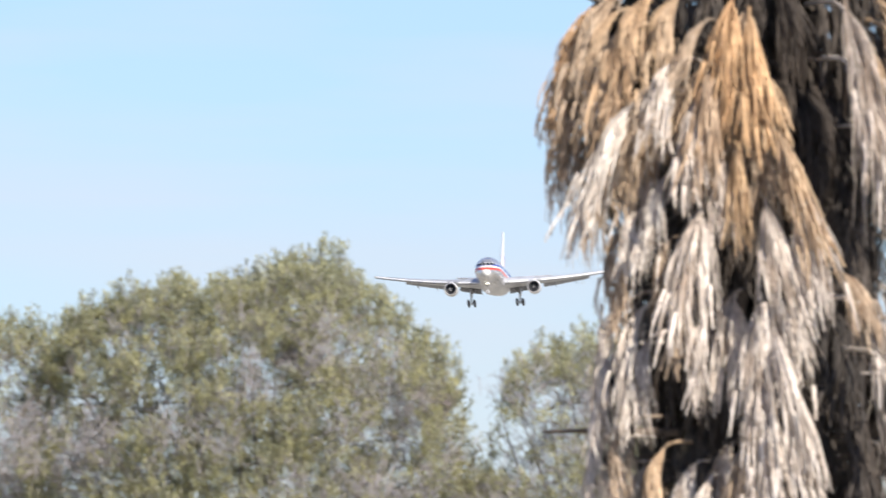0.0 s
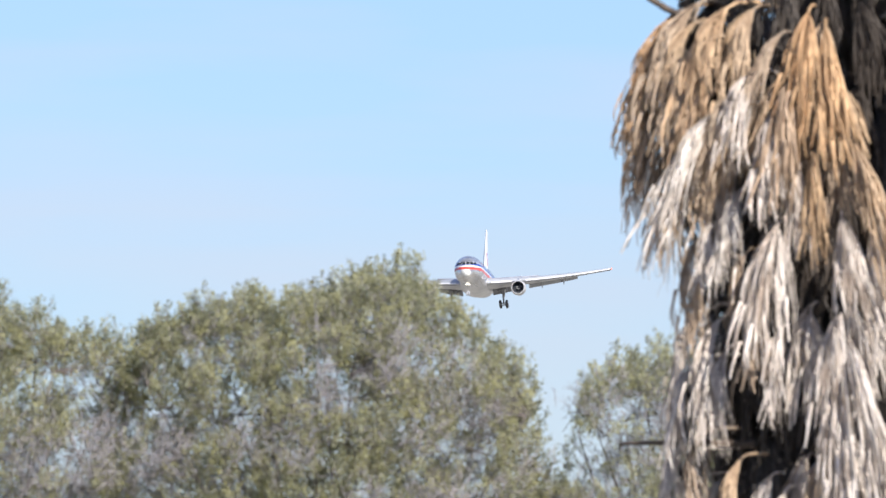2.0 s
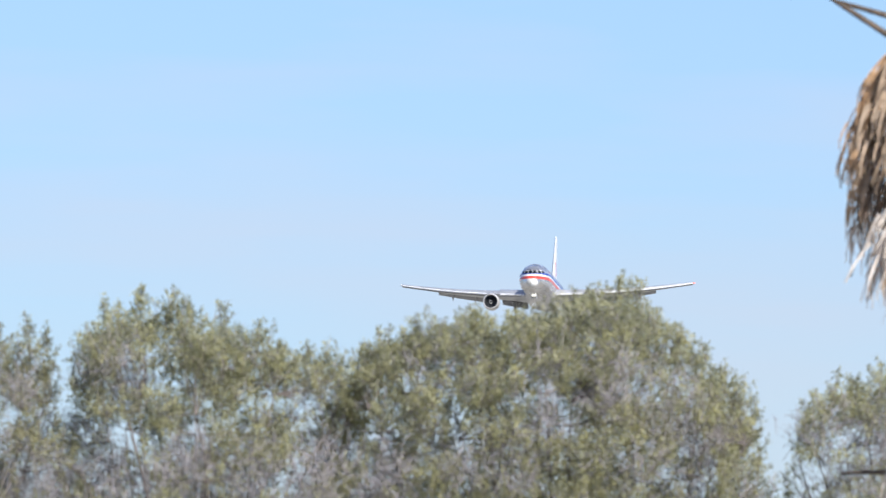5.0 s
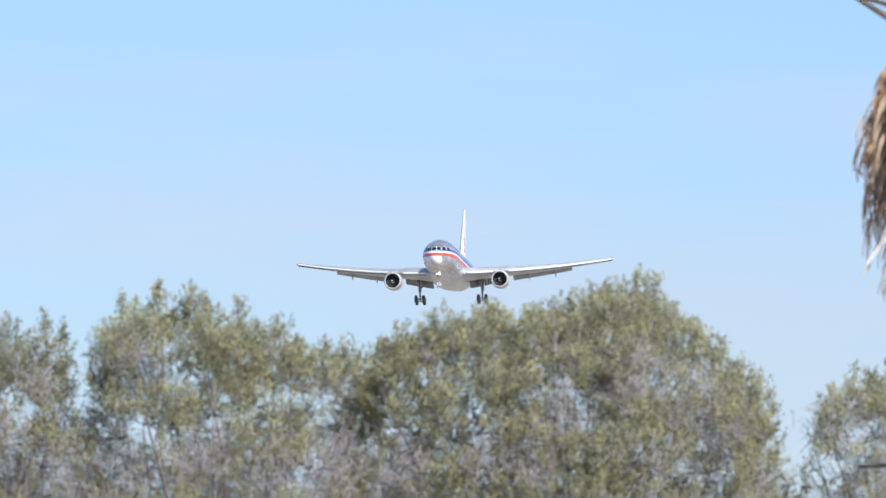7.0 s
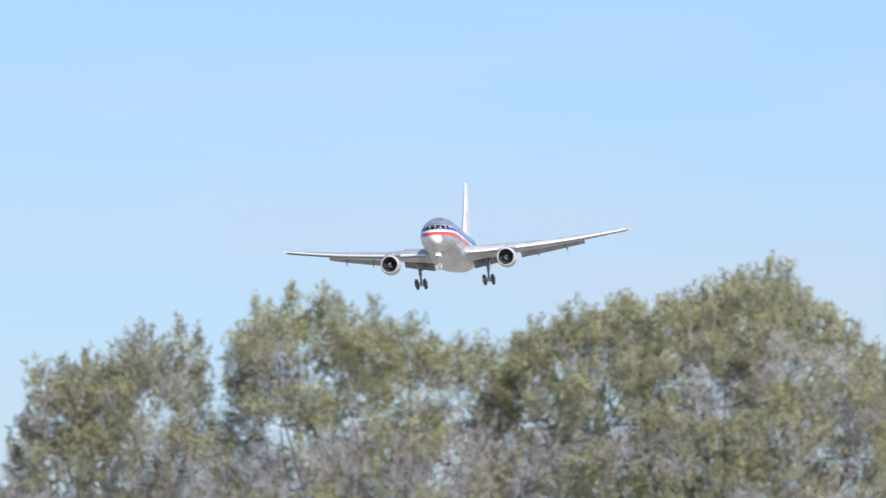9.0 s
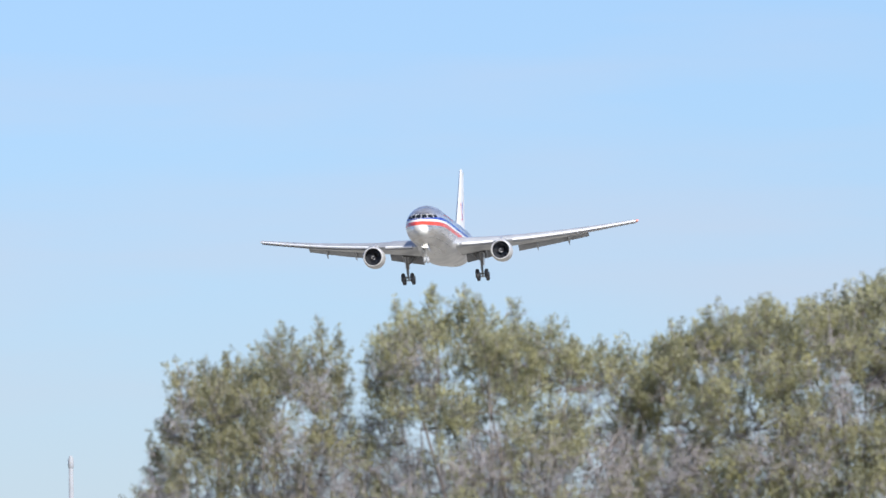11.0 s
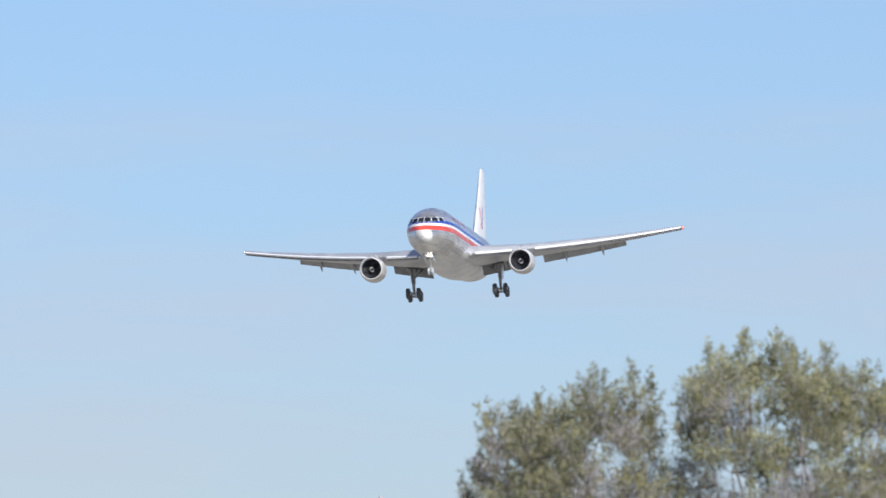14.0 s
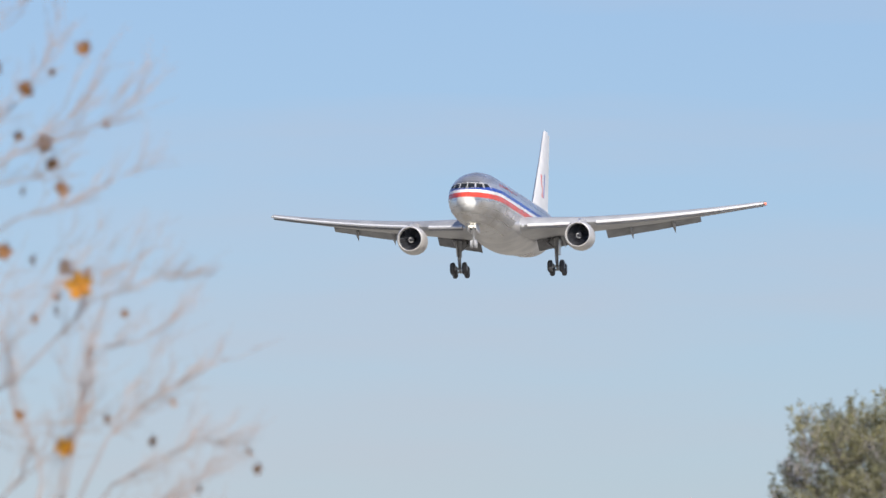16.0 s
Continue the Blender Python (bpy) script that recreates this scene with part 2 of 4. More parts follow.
M_DUSKYLEAF = leaf_material("dusky_olive_leaf", (0.245, 0.24, 0.15), (0.33, 0.322, 0.20), (0.48, 0.472, 0.345), 2.4)
M_TWIG = noisy("pale_bare_twig", (0.25, 0.23, 0.235), (0.39, 0.365, 0.37), 12.0, 0.85)
M_SYCTWIG = noisy("sycamore_twig", (0.25, 0.19, 0.17), (0.38, 0.30, 0.27), 12.0, 0.85)
M_DRYLEAF = leaf_material("dry_brown_leaf", (0.20, 0.11, 0.07), (0.36, 0.20, 0.10), (0.48, 0.29, 0.15), 3.0)
M_GOLDLEAF = leaf_material("golden_leaf", (0.50, 0.27, 0.03), (0.60, 0.34, 0.04), (0.66, 0.40, 0.06), 3.0)
M_MAST = noisy("galvanised_steel", (0.27, 0.28, 0.30), (0.34, 0.35, 0.37), 0.8, 0.7, 0.0)
M_GROUND = noisy("dry_grass_ground", (0.24, 0.22, 0.18), (0.34, 0.315, 0.26), 0.25, 0.95, 0, 0.5, 0.05)


# ---- mesh helpers ----
def part(name, mesh, mat, parent=None, label="", smooth=True):
    """Links a bmesh or a mesh as one object, under a thing or a part."""
    if isinstance(mesh, bmesh.types.BMesh):
        me = bpy.data.meshes.new(name)
        bmesh.ops.recalc_face_normals(mesh, faces=mesh.faces)
        mesh.to_mesh(me)
        mesh.free()
        me.set_sharp_from_angle(angle=radians(38))
    else:
        me = mesh
    if not me.materials:
        me.materials.append(mat)
    if not (isinstance(mesh, bmesh.types.BMesh) and smooth):
        me.polygons.foreach_set("use_smooth", [smooth] * len(me.polygons))
    ob = new(name, me)
    ob.parent = parent
    if label:
        ob["label"] = label
    return ob


def loft(rings, close_start=True, close_end=True):
    """A skin over rings of equal length, each a list of points."""
    bm = bmesh.new()
    vs = [[bm.verts.new(p) for p in ring] for ring in rings]
    k = len(rings[0])
    for a, b in zip(vs, vs[1:]):
        for i in range(k):
            bm.faces.new((a[i], a[(i + 1) % k], b[(i + 1) % k], b[i]))
    if close_start:
        bm.faces.new(vs[0])
    if close_end:
        bm.faces.new(list(reversed(vs[-1])))
    return bm


def add_tube(verts, faces, points, radii, sides=6):
    """A tapering tube through points, appended to the lists."""
    base = len(verts)
    pts = [Vector(p) for p in points]
    for i, p in enumerate(pts):
        d = (pts[min(i + 1, len(pts) - 1)] - pts[max(i - 1, 0)]).normalized()
        a = d.orthogonal().normalized()
        if i and abs(a.dot(prev)) < 0.99:
            a = (prev - d * prev.dot(d)).normalized()
        prev = a
        b = d.cross(a)
        for k in range(sides):
            w = 2 * math.pi * k / sides
            verts.append(p + (a * math.cos(w) + b * math.sin(w)) * radii[i])
    for i in range(len(pts) - 1):
        for k in range(sides):
            q = base + i * sides
            faces.append((q + k, q + (k + 1) % sides, q + sides + (k + 1) % sides, q + sides + k))
    faces.append(tuple(range(base, base + sides)))
    faces.append(tuple(range(base + (len(pts) - 1) * sides, base + len(pts) * sides)))


def tube_mesh(name, runs, sides=6):
    v, f = [], []
    for points, radii in runs:
        add_tube(v, f, points, radii, sides)
    me = bpy.data.meshes.new(name)
    me.from_pydata(v, [], f)
    return me


def slab(corners_top, thick):
    """A plate between four or more corners, thick along its normal, with bevelled rims."""
    bm = bmesh.new()
    c = [Vector(p) for p in corners_top]
    nrm = (c[1] - c[0]).cross(c[2] - c[0]).normalized() * thick
    a = [bm.verts.new(p) for p in c]
    b = [bm.verts.new(p - nrm) for p in c]
    bm.faces.new(a)
    bm.faces.new(list(reversed(b)))
    for i in range(len(c)):
        j = (i + 1) % len(c)
        bm.faces.new((a[j], a[i], b[i], b[j]))
    bmesh.ops.bevel(bm, geom=list(bm.edges), offset=abs(thick) * 0.25, segments=1, affect="EDGES")
    return bm


def revolve(profile, sides, axis="x", at=(0, 0, 0), closed=False):
    """A turned body from (along, radius) pairs."""
    rings = []
    for s, r in profile:
        ring = []
        for k in range(sides):
            w = 2 * math.pi * k / sides
            c, d = r * math.cos(w), r * math.sin(w)
            ring.append(Vector((s, c, d) if axis == "x" else (c, s, d) if axis == "y" else (c, d, s)) + Vector(at))
        rings.append(ring)
    return loft(rings, not closed, not closed)


# ---- ground ----
def ground():
    n, size = 60, 9000.0
    me = bpy.data.meshes.new("ground")
    v = [(-size + 2 * size * i / n, -size + 2 * size * j / n, 0) for j in range(n + 1) for i in range(n + 1)]
    f = [(j * (n + 1) + i, j * (n + 1) + i + 1, (j + 1) * (n + 1) + i + 1, (j + 1) * (n + 1) + i) for j in range(n) for i in range(n)]
    me.from_pydata(v, [], f)
    tagged(part("ground", me, M_GROUND), "flat dry grass and earth ground reaching the horizon", "ground", kind="structure")


ground()


# ---- the airliner ----
# fuselage stations: x aft of the nose, centre height, half width, half height
STATIONS = [(0.0, -1.05, 0.03, 0.03), (-0.12, -1.03, 0.40, 0.40), (-0.45, -0.95, 0.78, 0.78), (-1.0, -0.81, 1.14, 1.14),
            (-2.0, -0.58, 1.62, 1.65), (-3.2, -0.36, 2.02, 2.08), (-5.0, -0.18, 2.34, 2.42), (-7.0, -0.08, 2.48, 2.60), (-9.5, -0.02, 2.515, 2.69),
            (-36.0, 0.0, 2.515, 2.705), (-40.0, 0.16, 2.42, 2.54), (-44.0, 0.56, 2.06, 2.12), (-48.0, 1.05, 1.48, 1.58),
            (-51.5, 1.48, 0.85, 0.98), (-54.6, 1.85, 0.22, 0.32)]


def station(x):
    for a, b in zip(STATIONS, STATIONS[1:]):
        if b[0] <= x <= a[0]:
            t = (x - a[0]) / (b[0] - a[0])
            return [p + (q - p) * t for p, q in zip(a[1:], b[1:])]
    return list(STATIONS[-1][1:])


def skin_x(y, z):
    """How far aft of the nose the skin lies at that width and height."""
    x = 0.0
    while x > -12:
        zc, hw, hh = station(x)
        if (y / hw) ** 2 + ((z - zc) / hh) ** 2 <= 1:
            return x
        x -= 0.01
    return x


def wing_section(y, side):
    """Leading edge, chord, height, thickness and twist of the wing at a span station."""
    t = (y - 2.0) / 21.78
    le = -17.6 - 15.5 * t
    kink = (7.9 - 2.0) / 21.78
    te = -28.3 - 0.6 * t / kink if t < kink else -28.9 - 6.5 * (t - kink) / (1 - kink)
    z = -1.62 + 1.85 * t + 1.32 * t * t
    return le, le - te, z, 0.125, radians(3.2 - 3.0 * t)


FOIL = [(1.0, 0.0), (0.8, 0.045), (0.6, 0.085), (0.4, 0.108), (0.22, 0.105), (0.1, 0.078), (0.03, 0.042), (0.0, 0.0),
        (0.03, -0.030), (0.1, -0.046), (0.22, -0.056), (0.4, -0.055), (0.6, -0.040), (0.8, -0.018)]


def foil_ring(le, chord, y, z, thick, twist, lo=0.0, hi=1.0):
    ring = []
    for c, h in FOIL:
        c = min(max(c, lo), hi)
        dx, dz = -c * chord, h * chord * thick / 0.125
        ring.append((le + dx * math.cos(twist), y, z + dz + (c - 0.3) * -chord * math.sin(twist)))
    return ring


def wing_ring(y, s):
    le, ch, z, th, tw = wing_section(y, s)
    return foil_ring(le, ch, s * y, z, th, tw, 0.0, 0.86)


def fin_half(x, z):
    """Half the fin's thickness there."""
    t = (z - 3.0) / 4.0
    le, te, hw = -42.6 - 4.3 * t, -50.0 - 1.6 * t, 0.40 - 0.13 * t
    return hw * float(np.interp((le - x) / (le - te), (0, 0.08, 0.35, 1), (0, 0.6, 1, 0.5)))


def airliner():
    root = tagged(new("airliner"), "bare metal twin-engine passenger jet with red and blue stripes, gear down", "airplane")
    # fuselage
    xs = [0.0, -0.04, -0.12, -0.25, -0.45, -0.7] + [-1.0 - 0.4 * i for i in range(22)] + [-11.0 - 2.5 * i for i in range(11)] + [-38 - 1.2 * i for i in range(14)] + [-54.6]
    rings = []
    for x in xs:
        zc, hw, hh = station(x)
        if x > -12:          # soften the corners between stations
            near = [station(min(max(x + d, -12), 0.0)) for d in (-0.25, 0.0, 0.25)] if x < -0.5 else [station(x)]
            zc, hw, hh = [sum(c) / len(near) for c in zip(*near)]
        rings.append([(x, hw * math.cos(2 * math.pi * k / 64), zc + hh * math.sin(2 * math.pi * k / 64)) for k in range(64)])
    body = part("fuselage", loft(rings), M_FUSE, root, "bare metal tube with red, white and blue cheat lines")
    # belly fairing under the wing root
    rings = []
    for i in range(15):
        t = i / 14
        s = math.sin(math.pi * t) ** 0.6 if 0 < t < 1 else 0.02
        rings.append([(-16.2 - 18.5 * t, (2.1 + 0.75 * s) * math.cos(w), -1.35 + (0.95 + 1.0 * s) * math.sin(w) * (0.55 if math.sin(w) > 0 else 1.0))
                      for w in (2 * math.pi * k / 32 for k in range(32))])
    part("belly_fairing", loft(rings), M_METAL, root)
    # cockpit panes
    def pane(corners, proud=0.035):
        bm = bmesh.new()
        n = 4
        grid = []
        for i in range(n + 1):
            row = []
            for j in range(n + 1):
                u, w = i / n, j / n
                y = (corners[0][0] * (1 - u) + corners[1][0] * u) * (1 - w) + (corners[3][0] * (1 - u) + corners[2][0] * u) * w
                z = (corners[0][1] * (1 - u) + corners[1][1] * u) * (1 - w) + (corners[3][1] * (1 - u) + corners[2][1] * u) * w
                row.append(bm.verts.new((skin_x(y, z) + proud, y * (1 + 0.35 * proud), z + proud * 0.6)))
            grid.append(row)
        for i in range(n):
            for j in range(n):
                bm.faces.new((grid[i][j], grid[i + 1][j], grid[i + 1][j + 1], grid[i][j + 1]))
        bmesh.ops.solidify(bm, geom=list(bm.faces), thickness=0.02)
        return bm
    for s in (1, -1):
        part("windshield_frame", pane([(s * a, b) for a, b in ((0.0, 0.44), (1.92, 0.62), (1.66, 1.06), (0.0, 1.10))], 0.012), M_WHITE, root, "pale windshield frame")
        for shape in (((0.06, 0.54), (0.66, 0.53), (0.61, 0.99), (0.06, 1.02)), ((0.80, 0.54), (1.34, 0.59), (1.20, 0.98), (0.74, 0.99)),
                      ((1.46, 0.62), (1.78, 0.72), (1.60, 0.98), (1.32, 0.97))):
            part("cockpit_window", pane([(s * a, b) for a, b in shape]), M_GLASS, root, "dark cockpit glass pane")
    for s in (1, -1):
        wing = part("wing", loft([wing_ring(y, s) for y in (1.6, 3, 4.5, 6, 7.9, 10, 13, 16, 19, 21.5, 23.2, 23.65)]), M_WING, root, "swept grey metal wing")
        # leading-edge slats, drooped forward
        for a, b in ((3.1, 6.7), (9.0, 12.44), (12.46, 16.0), (16.02, 19.7), (19.72, 23.5)):
            rings = []
            for y in (a, (a + b) / 2, b):
                le, ch, z, th, tw = wing_section(y, s)
                d = 0.045 * min(ch, 5.5) + 0.20
                prof = [(0.02, 0.02), (0.28, -0.10), (0.30, -0.24), (0.18, -0.42), (-0.05, -0.50), (-0.16, -0.46), (-0.02, -0.36), (0.06, -0.20), (-0.10, 0.02), (-0.75, 0.22), (-0.78, 0.26), (-0.3, 0.17)]
                rings.append([(le + 0.12 + d * px, s * y, z + ch * math.sin(tw) * 0.3 + d * pz + 0.02) for px, pz in prof])
            part("slat", loft(rings), M_BRIGHT, wing, "bright polished leading-edge slat")
            # solid dark strip that draws the slot's shadow under the slat
            rings = []
            for y in (a, (a + b) / 2, b):
                le, ch, z, th, tw = wing_section(y, s)
                d = 0.045 * min(ch, 5.5) + 0.20
                x0, z0 = le + 0.02, z + ch * math.sin(tw) * 0.3 - 0.50 * d
                rings.append([(x0, s * y, z0), (x0 - 0.05, s * y, z0 - 0.10), (x0 - 0.35, s * y, z0 - 0.13), (x0 - 0.30, s * y, z0 + 0.02)])
            part("slat_slot_shade", loft(rings), M_DARKGREY, wing, "dark strip for the shade in the slot behind the slat")
        # flaps hanging from the trailing edge
        for a, b, drop in ((2.7, 6.9, 33), (9.1, 17.6, 30)):
            rings = []
            for y in (a, (a + b) / 2, b):
                le, ch, z, th, tw = wing_section(y, s)
                c = (0.20 if a < 4 else 0.23) * ch
                ang = radians(drop)
                x0, z0 = le - 0.83 * ch, z - 0.5 * ch * math.sin(tw) + 0.03
                prof = [(0.0, 0.0), (0.12, 0.07), (0.4, 0.085), (1.0, 0.0), (0.5, -0.03), (0.1, -0.05)]
                rings.append([(x0 - c * px * math.cos(ang), s * y, z0 + c * (pz - px * math.sin(ang))) for px, pz in prof])
            part("flap", loft(rings), M_DARKGREY if a < 4 else M_GREY, wing, "lowered grey flap")
        # flap track fairings
        for y in (5.2, 11.4, 15.2):
            le, ch, z, th, tw = wing_section(y, s)
            x0, z0 = le - 0.62 * ch, z - 0.42 * ch * math.sin(tw) - 0.12
            L = 0.24 * ch + 1.0
            rings = []
            for t, r in ((0, 0.04), (0.15, 0.16), (0.45, 0.24), (0.75, 0.17), (1.0, 0.03)):
                rings.append([(x0 - L * t, s * y + r * 0.7 * math.cos(w), z0 - 0.95 * t * t + r * math.sin(w)) for w in (2 * math.pi * k / 10 for k in range(10))])
            part("flap_track_fairing", loft(rings), M_GREY, wing)
        # wing-tip lamp and glazed tip
        le, ch, z, th, tw = wing_section(23.6, s)
        part("position_light", revolve([(0.1, 0.02), (0.07, 0.07), (-0.1, 0.10), (-0.4, 0.08), (-0.5, 0.02)], 12, "x", (le, s * 23.70, z)),
             M_REDLAMP if s > 0 else M_METAL, wing, "red wing-tip light" if s > 0 else "")
        # landing light in the wing root
        part("landing_light", revolve([(0.02, 0.03), (0.0, 0.13), (-0.12, 0.14), (-0.2, 0.05)], 14, "x", (-17.35, s * 2.75, -1.55)), M_METAL, wing)
        # raised roll spoiler
        if s > 0:
            pts = []
            for y, f in ((13.6, 0.60), (17.2, 0.60), (17.2, 0.80), (13.6, 0.80)):
                le, ch, z, th, tw = wing_section(y, s)
                pts.append((le - f * ch, y, z + 0.03 * ch + (f - 0.60) * ch * 0.62))
            part("spoiler", slab(pts, 0.06), M_DARKGREY, wing, "raised grey spoiler panel")
        # engine
        ex, ey, ez = -17.3, s * 7.95, -2.50
        outer = [(0.0, 1.06), (0.05, 1.11), (0.0, 1.18), (-0.25, 1.25), (-0.9, 1.32), (-1.8, 1.35), (-2.8, 1.29), (-3.6, 1.17), (-3.62, 1.12), (-2.4, 1.14), (-1.1, 1.12), (-0.4, 1.05)]
        engine = part("engine", revolve(outer, 48, "x", (ex, ey, ez), closed=True), M_NACELLE, root, "pale grey turbofan nacelle")
        bm = engine.data
        bmx = bmesh.new()
        bmx.from_mesh(bm)
        bmx.verts.ensure_lookup_table()
        k = 48
        last = (len(outer) - 1) * k
        for i in range(k):
            bmx.faces.new((bmx.verts[last + i], bmx.verts[last + (i + 1) % k], bmx.verts[(i + 1) % k], bmx.verts[i]))
        bmesh.ops.recalc_face_normals(bmx, faces=bmx.faces)
        bmx.to_mesh(bm)
        bmx.free()
        bm.polygons.foreach_set("use_smooth", [True] * len(bm.polygons))
        part("core_cowl", revolve([(-1.2, 1.05), (-3.2, 0.95), (-4.6, 0.62), (-4.65, 0.55), (-4.2, 0.35), (-5.3, 0.04)], 32, "x", (ex, ey, ez)), M_DARKGREY, engine)
        # fan: hub, blades and duct wall
        v = []
        for r, sweep, pitchd in ((0.30, 0.0, 0.10), (0.75, 0.08, 0.16), (1.07, 0.12, 0.22)):
            for e in (-1, 1):
                aa = sweep + e * pitchd / max(r, 0.5) * 0.45
                v.append((-0.95 + e * 0.09, r * math.cos(aa), r * math.sin(aa)))
        blade = bpy.data.meshes.new("fan_blade")
        blade.from_pydata(v, [], [(0, 1, 3, 2), (2, 3, 5, 4)])
        blade.materials.append(M_FAN)
        for b in range(24):
            ob = new("fan_blade", blade)
            ob.parent = engine
            ob.matrix_local = pose(ex, ey, ez, 15 * b, 0, 0)
        part("fan_backing", revolve([(-1.06, 0.05), (-1.08, 1.10), (-1.14, 1.10)], 32, "x", (ex, ey, ez)), M_FAN, engine)
        part("spinner", revolve([(-0.42, 0.02), (-0.50, 0.10), (-0.68, 0.21), (-0.95, 0.33), (-1.0, 0.33)], 24, "x", (ex, ey, ez)), M_FAN, engine)
        swirl = [(ex - 0.50 - 0.30 * t, ey + (0.10 + 0.17 * t) * math.cos(4.5 * t + 1), ez + (0.10 + 0.17 * t) * math.sin(4.5 * t + 1)) for t in (i / 10 for i in range(11))]
        part("spinner_swirl", tube_mesh("spinner_swirl", [(swirl, [0.045] * 11)], 5), M_WHITE, engine, "white spiral mark")
        # pylon
        rings = []
        for x, top, bot, hw in ((-18.2, -1.05, -1.25, 0.06), (-19.2, -0.80, -1.35, 0.20), (-21.5, -0.70, -1.6, 0.24), (-24.0, -0.95, -2.0, 0.18), (-25.5, -1.2, -1.5, 0.05)):
            rings.append([(x, ey + hw, bot), (x, ey + hw, top), (x, ey - hw, top), (x, ey - hw, bot)])
        part("pylon", loft(rings), M_METAL, engine)
        # tailplane
        rings = []
        for y, le, ch, z in ((1.0, -45.6, 5.9, 1.25), (5.0, -48.5, 4.0, 1.75), (9.2, -51.5, 2.0, 2.25)):
            rings.append(foil_ring(le, ch, s * y, z, 0.10, 0.0))
        part("tailplane", loft(rings), M_METAL, root)
        # main gear
        gx, gy, gz = -26.6, s * 4.65, -4.72
        gear = part("main_gear", tube_mesh("main_gear", [([(gx, gy, -1.6), (gx, gy, -3.5), (gx, gy, -3.52), (gx, gy, gz)], [0.21, 0.20, 0.13, 0.13])], 12),
                    M_GEAR, root, "extended main landing gear strut")
        for kind, p0, p1, r in (("bogie_beam", (gx + 0.78, gy, gz + 0.12), (gx - 0.78, gy, gz - 0.12), 0.12),
                                ("side_brace", (gx, gy, -3.0), (gx, gy - s * 1.7, -1.7), 0.09),
                                ("drag_brace", (gx, gy, -3.1), (gx - 2.0, gy, -1.7), 0.08),
                                ("axle", (gx + 0.72, gy - 0.6, gz + 0.11), (gx + 0.72, gy + 0.6, gz + 0.11), 0.09),
                                ("axle", (gx - 0.72, gy - 0.6, gz - 0.11), (gx - 0.72, gy + 0.6, gz - 0.11), 0.09)):
            part(kind, tube_mesh(kind, [([p0, p1], [r, r])], 10), M_GEAR, gear)
        for kind, line, r in (("torque_link", [(gx + 0.16, gy, -3.45), (gx + 0.48, gy, -3.95), (gx + 0.16, gy, -4.5)], 0.07),
                              ("hydraulic_line", [(gx + 0.24, gy - 0.2, -1.9), (gx + 0.30, gy - 0.16, -3.2), (gx + 0.2, gy - 0.1, -4.3)], 0.035),
                              ("lock_link", [(gx, gy - s * 0.85, -2.35), (gx, gy - s * 0.5, -1.75)], 0.07)):
            part(kind, tube_mesh(kind, [(line, [r] * len(line))], 8), M_GEAR, gear)
        # closed slab, coloured black for the shade inside the well
        part("wheel_well_shade", slab([(gx + 1.5, gy - s * 0.9, -1.93), (gx - 1.5, gy - s * 0.9, -1.93), (gx - 1.5, gy + s * 0.5, -1.80), (gx + 1.5, gy + s * 0.5, -1.80)], 0.10), M_TYRE, gear, "dark slab for the shade inside the open wheel well")
        tyre = [(-0.21, 0.28), (-0.22, 0.44), (-0.17, 0.55), (-0.08, 0.585), (0.08, 0.585), (0.17, 0.55), (0.22, 0.44), (0.21, 0.28)]
        for dx, dz in ((0.72, 0.11), (-0.72, -0.11)):
            for dy in (-0.57, 0.57):
                part("wheel", revolve(tyre, 28, "y", (gx + dx, gy + dy, gz + dz)), M_TYRE, gear, "black rubber tyre")
                part("rim", revolve([(-0.235, 0.05), (-0.24, 0.25), (0.24, 0.25), (0.235, 0.05)], 20, "y", (gx + dx, gy + dy, gz + dz)), M_GEAR, gear, "grey metal wheel rim")
        part("gear_door", slab([(gx + 0.8, gy + s * 0.28, -2.0), (gx - 0.8, gy + s * 0.28, -2.0), (gx - 0.6, gy + s * 0.20, -3.5), (gx + 0.6, gy + s * 0.20, -3.5)], 0.05), M_METAL, gear)
    # fin and rudder
    rings = []
    for z, le, te, hw in ((1.9, -40.5, -49.3, 0.42), (3.0, -42.6, -50.0, 0.40), (7.0, -46.9, -51.6, 0.27), (10.7, -50.4, -53.0, 0.15), (10.95, -50.9, -53.0, 0.08)):
        ch = le - te
        rings.append([(le, 0, z), (le - 0.08 * ch, 0.6 * hw, z), (le - 0.35 * ch, hw, z), (te, 0.5 * hw, z), (te, -0.5 * hw, z), (le - 0.35 * ch, -hw, z), (le - 0.08 * ch, -0.6 * hw, z)])
    fin = part("fin", loft(rings), M_FINPAINT, root, "pale grey tail fin")
    rings = []
    for z, le, te, hw in ((2.6, -49.75, -52.6, 0.20), (7.0, -51.63, -53.6, 0.13), (10.7, -53.03, -54.3, 0.07)):
        rings.append([(le, hw, z), (te, 0.01, z), (te, -0.01, z), (le, -hw, z)])
    part("rudder", loft(rings), M_FINPAINT, fin)
    for s in (1, -1):
        for mat, hue, x0, x1, wide, z0, z1 in ((M_RED, "red", -46.3, -46.9, 0.36, 4.0, 6.3), (M_RED, "red", -47.3, -47.0, 0.30, 4.0, 5.2), (M_BLUE, "blue", -48.0, -49.0, 0.40, 4.1, 6.5)):
            part(hue + "_emblem_bar", slab([(x, s * (fin_half(x, z) + 0.02), z) for x, z in ((x0, z0), (x0 - wide, z0), (x1 - wide, z1), (x1, z1))], 0.03 * s), mat, fin, "plain " + hue + " tail emblem shape")
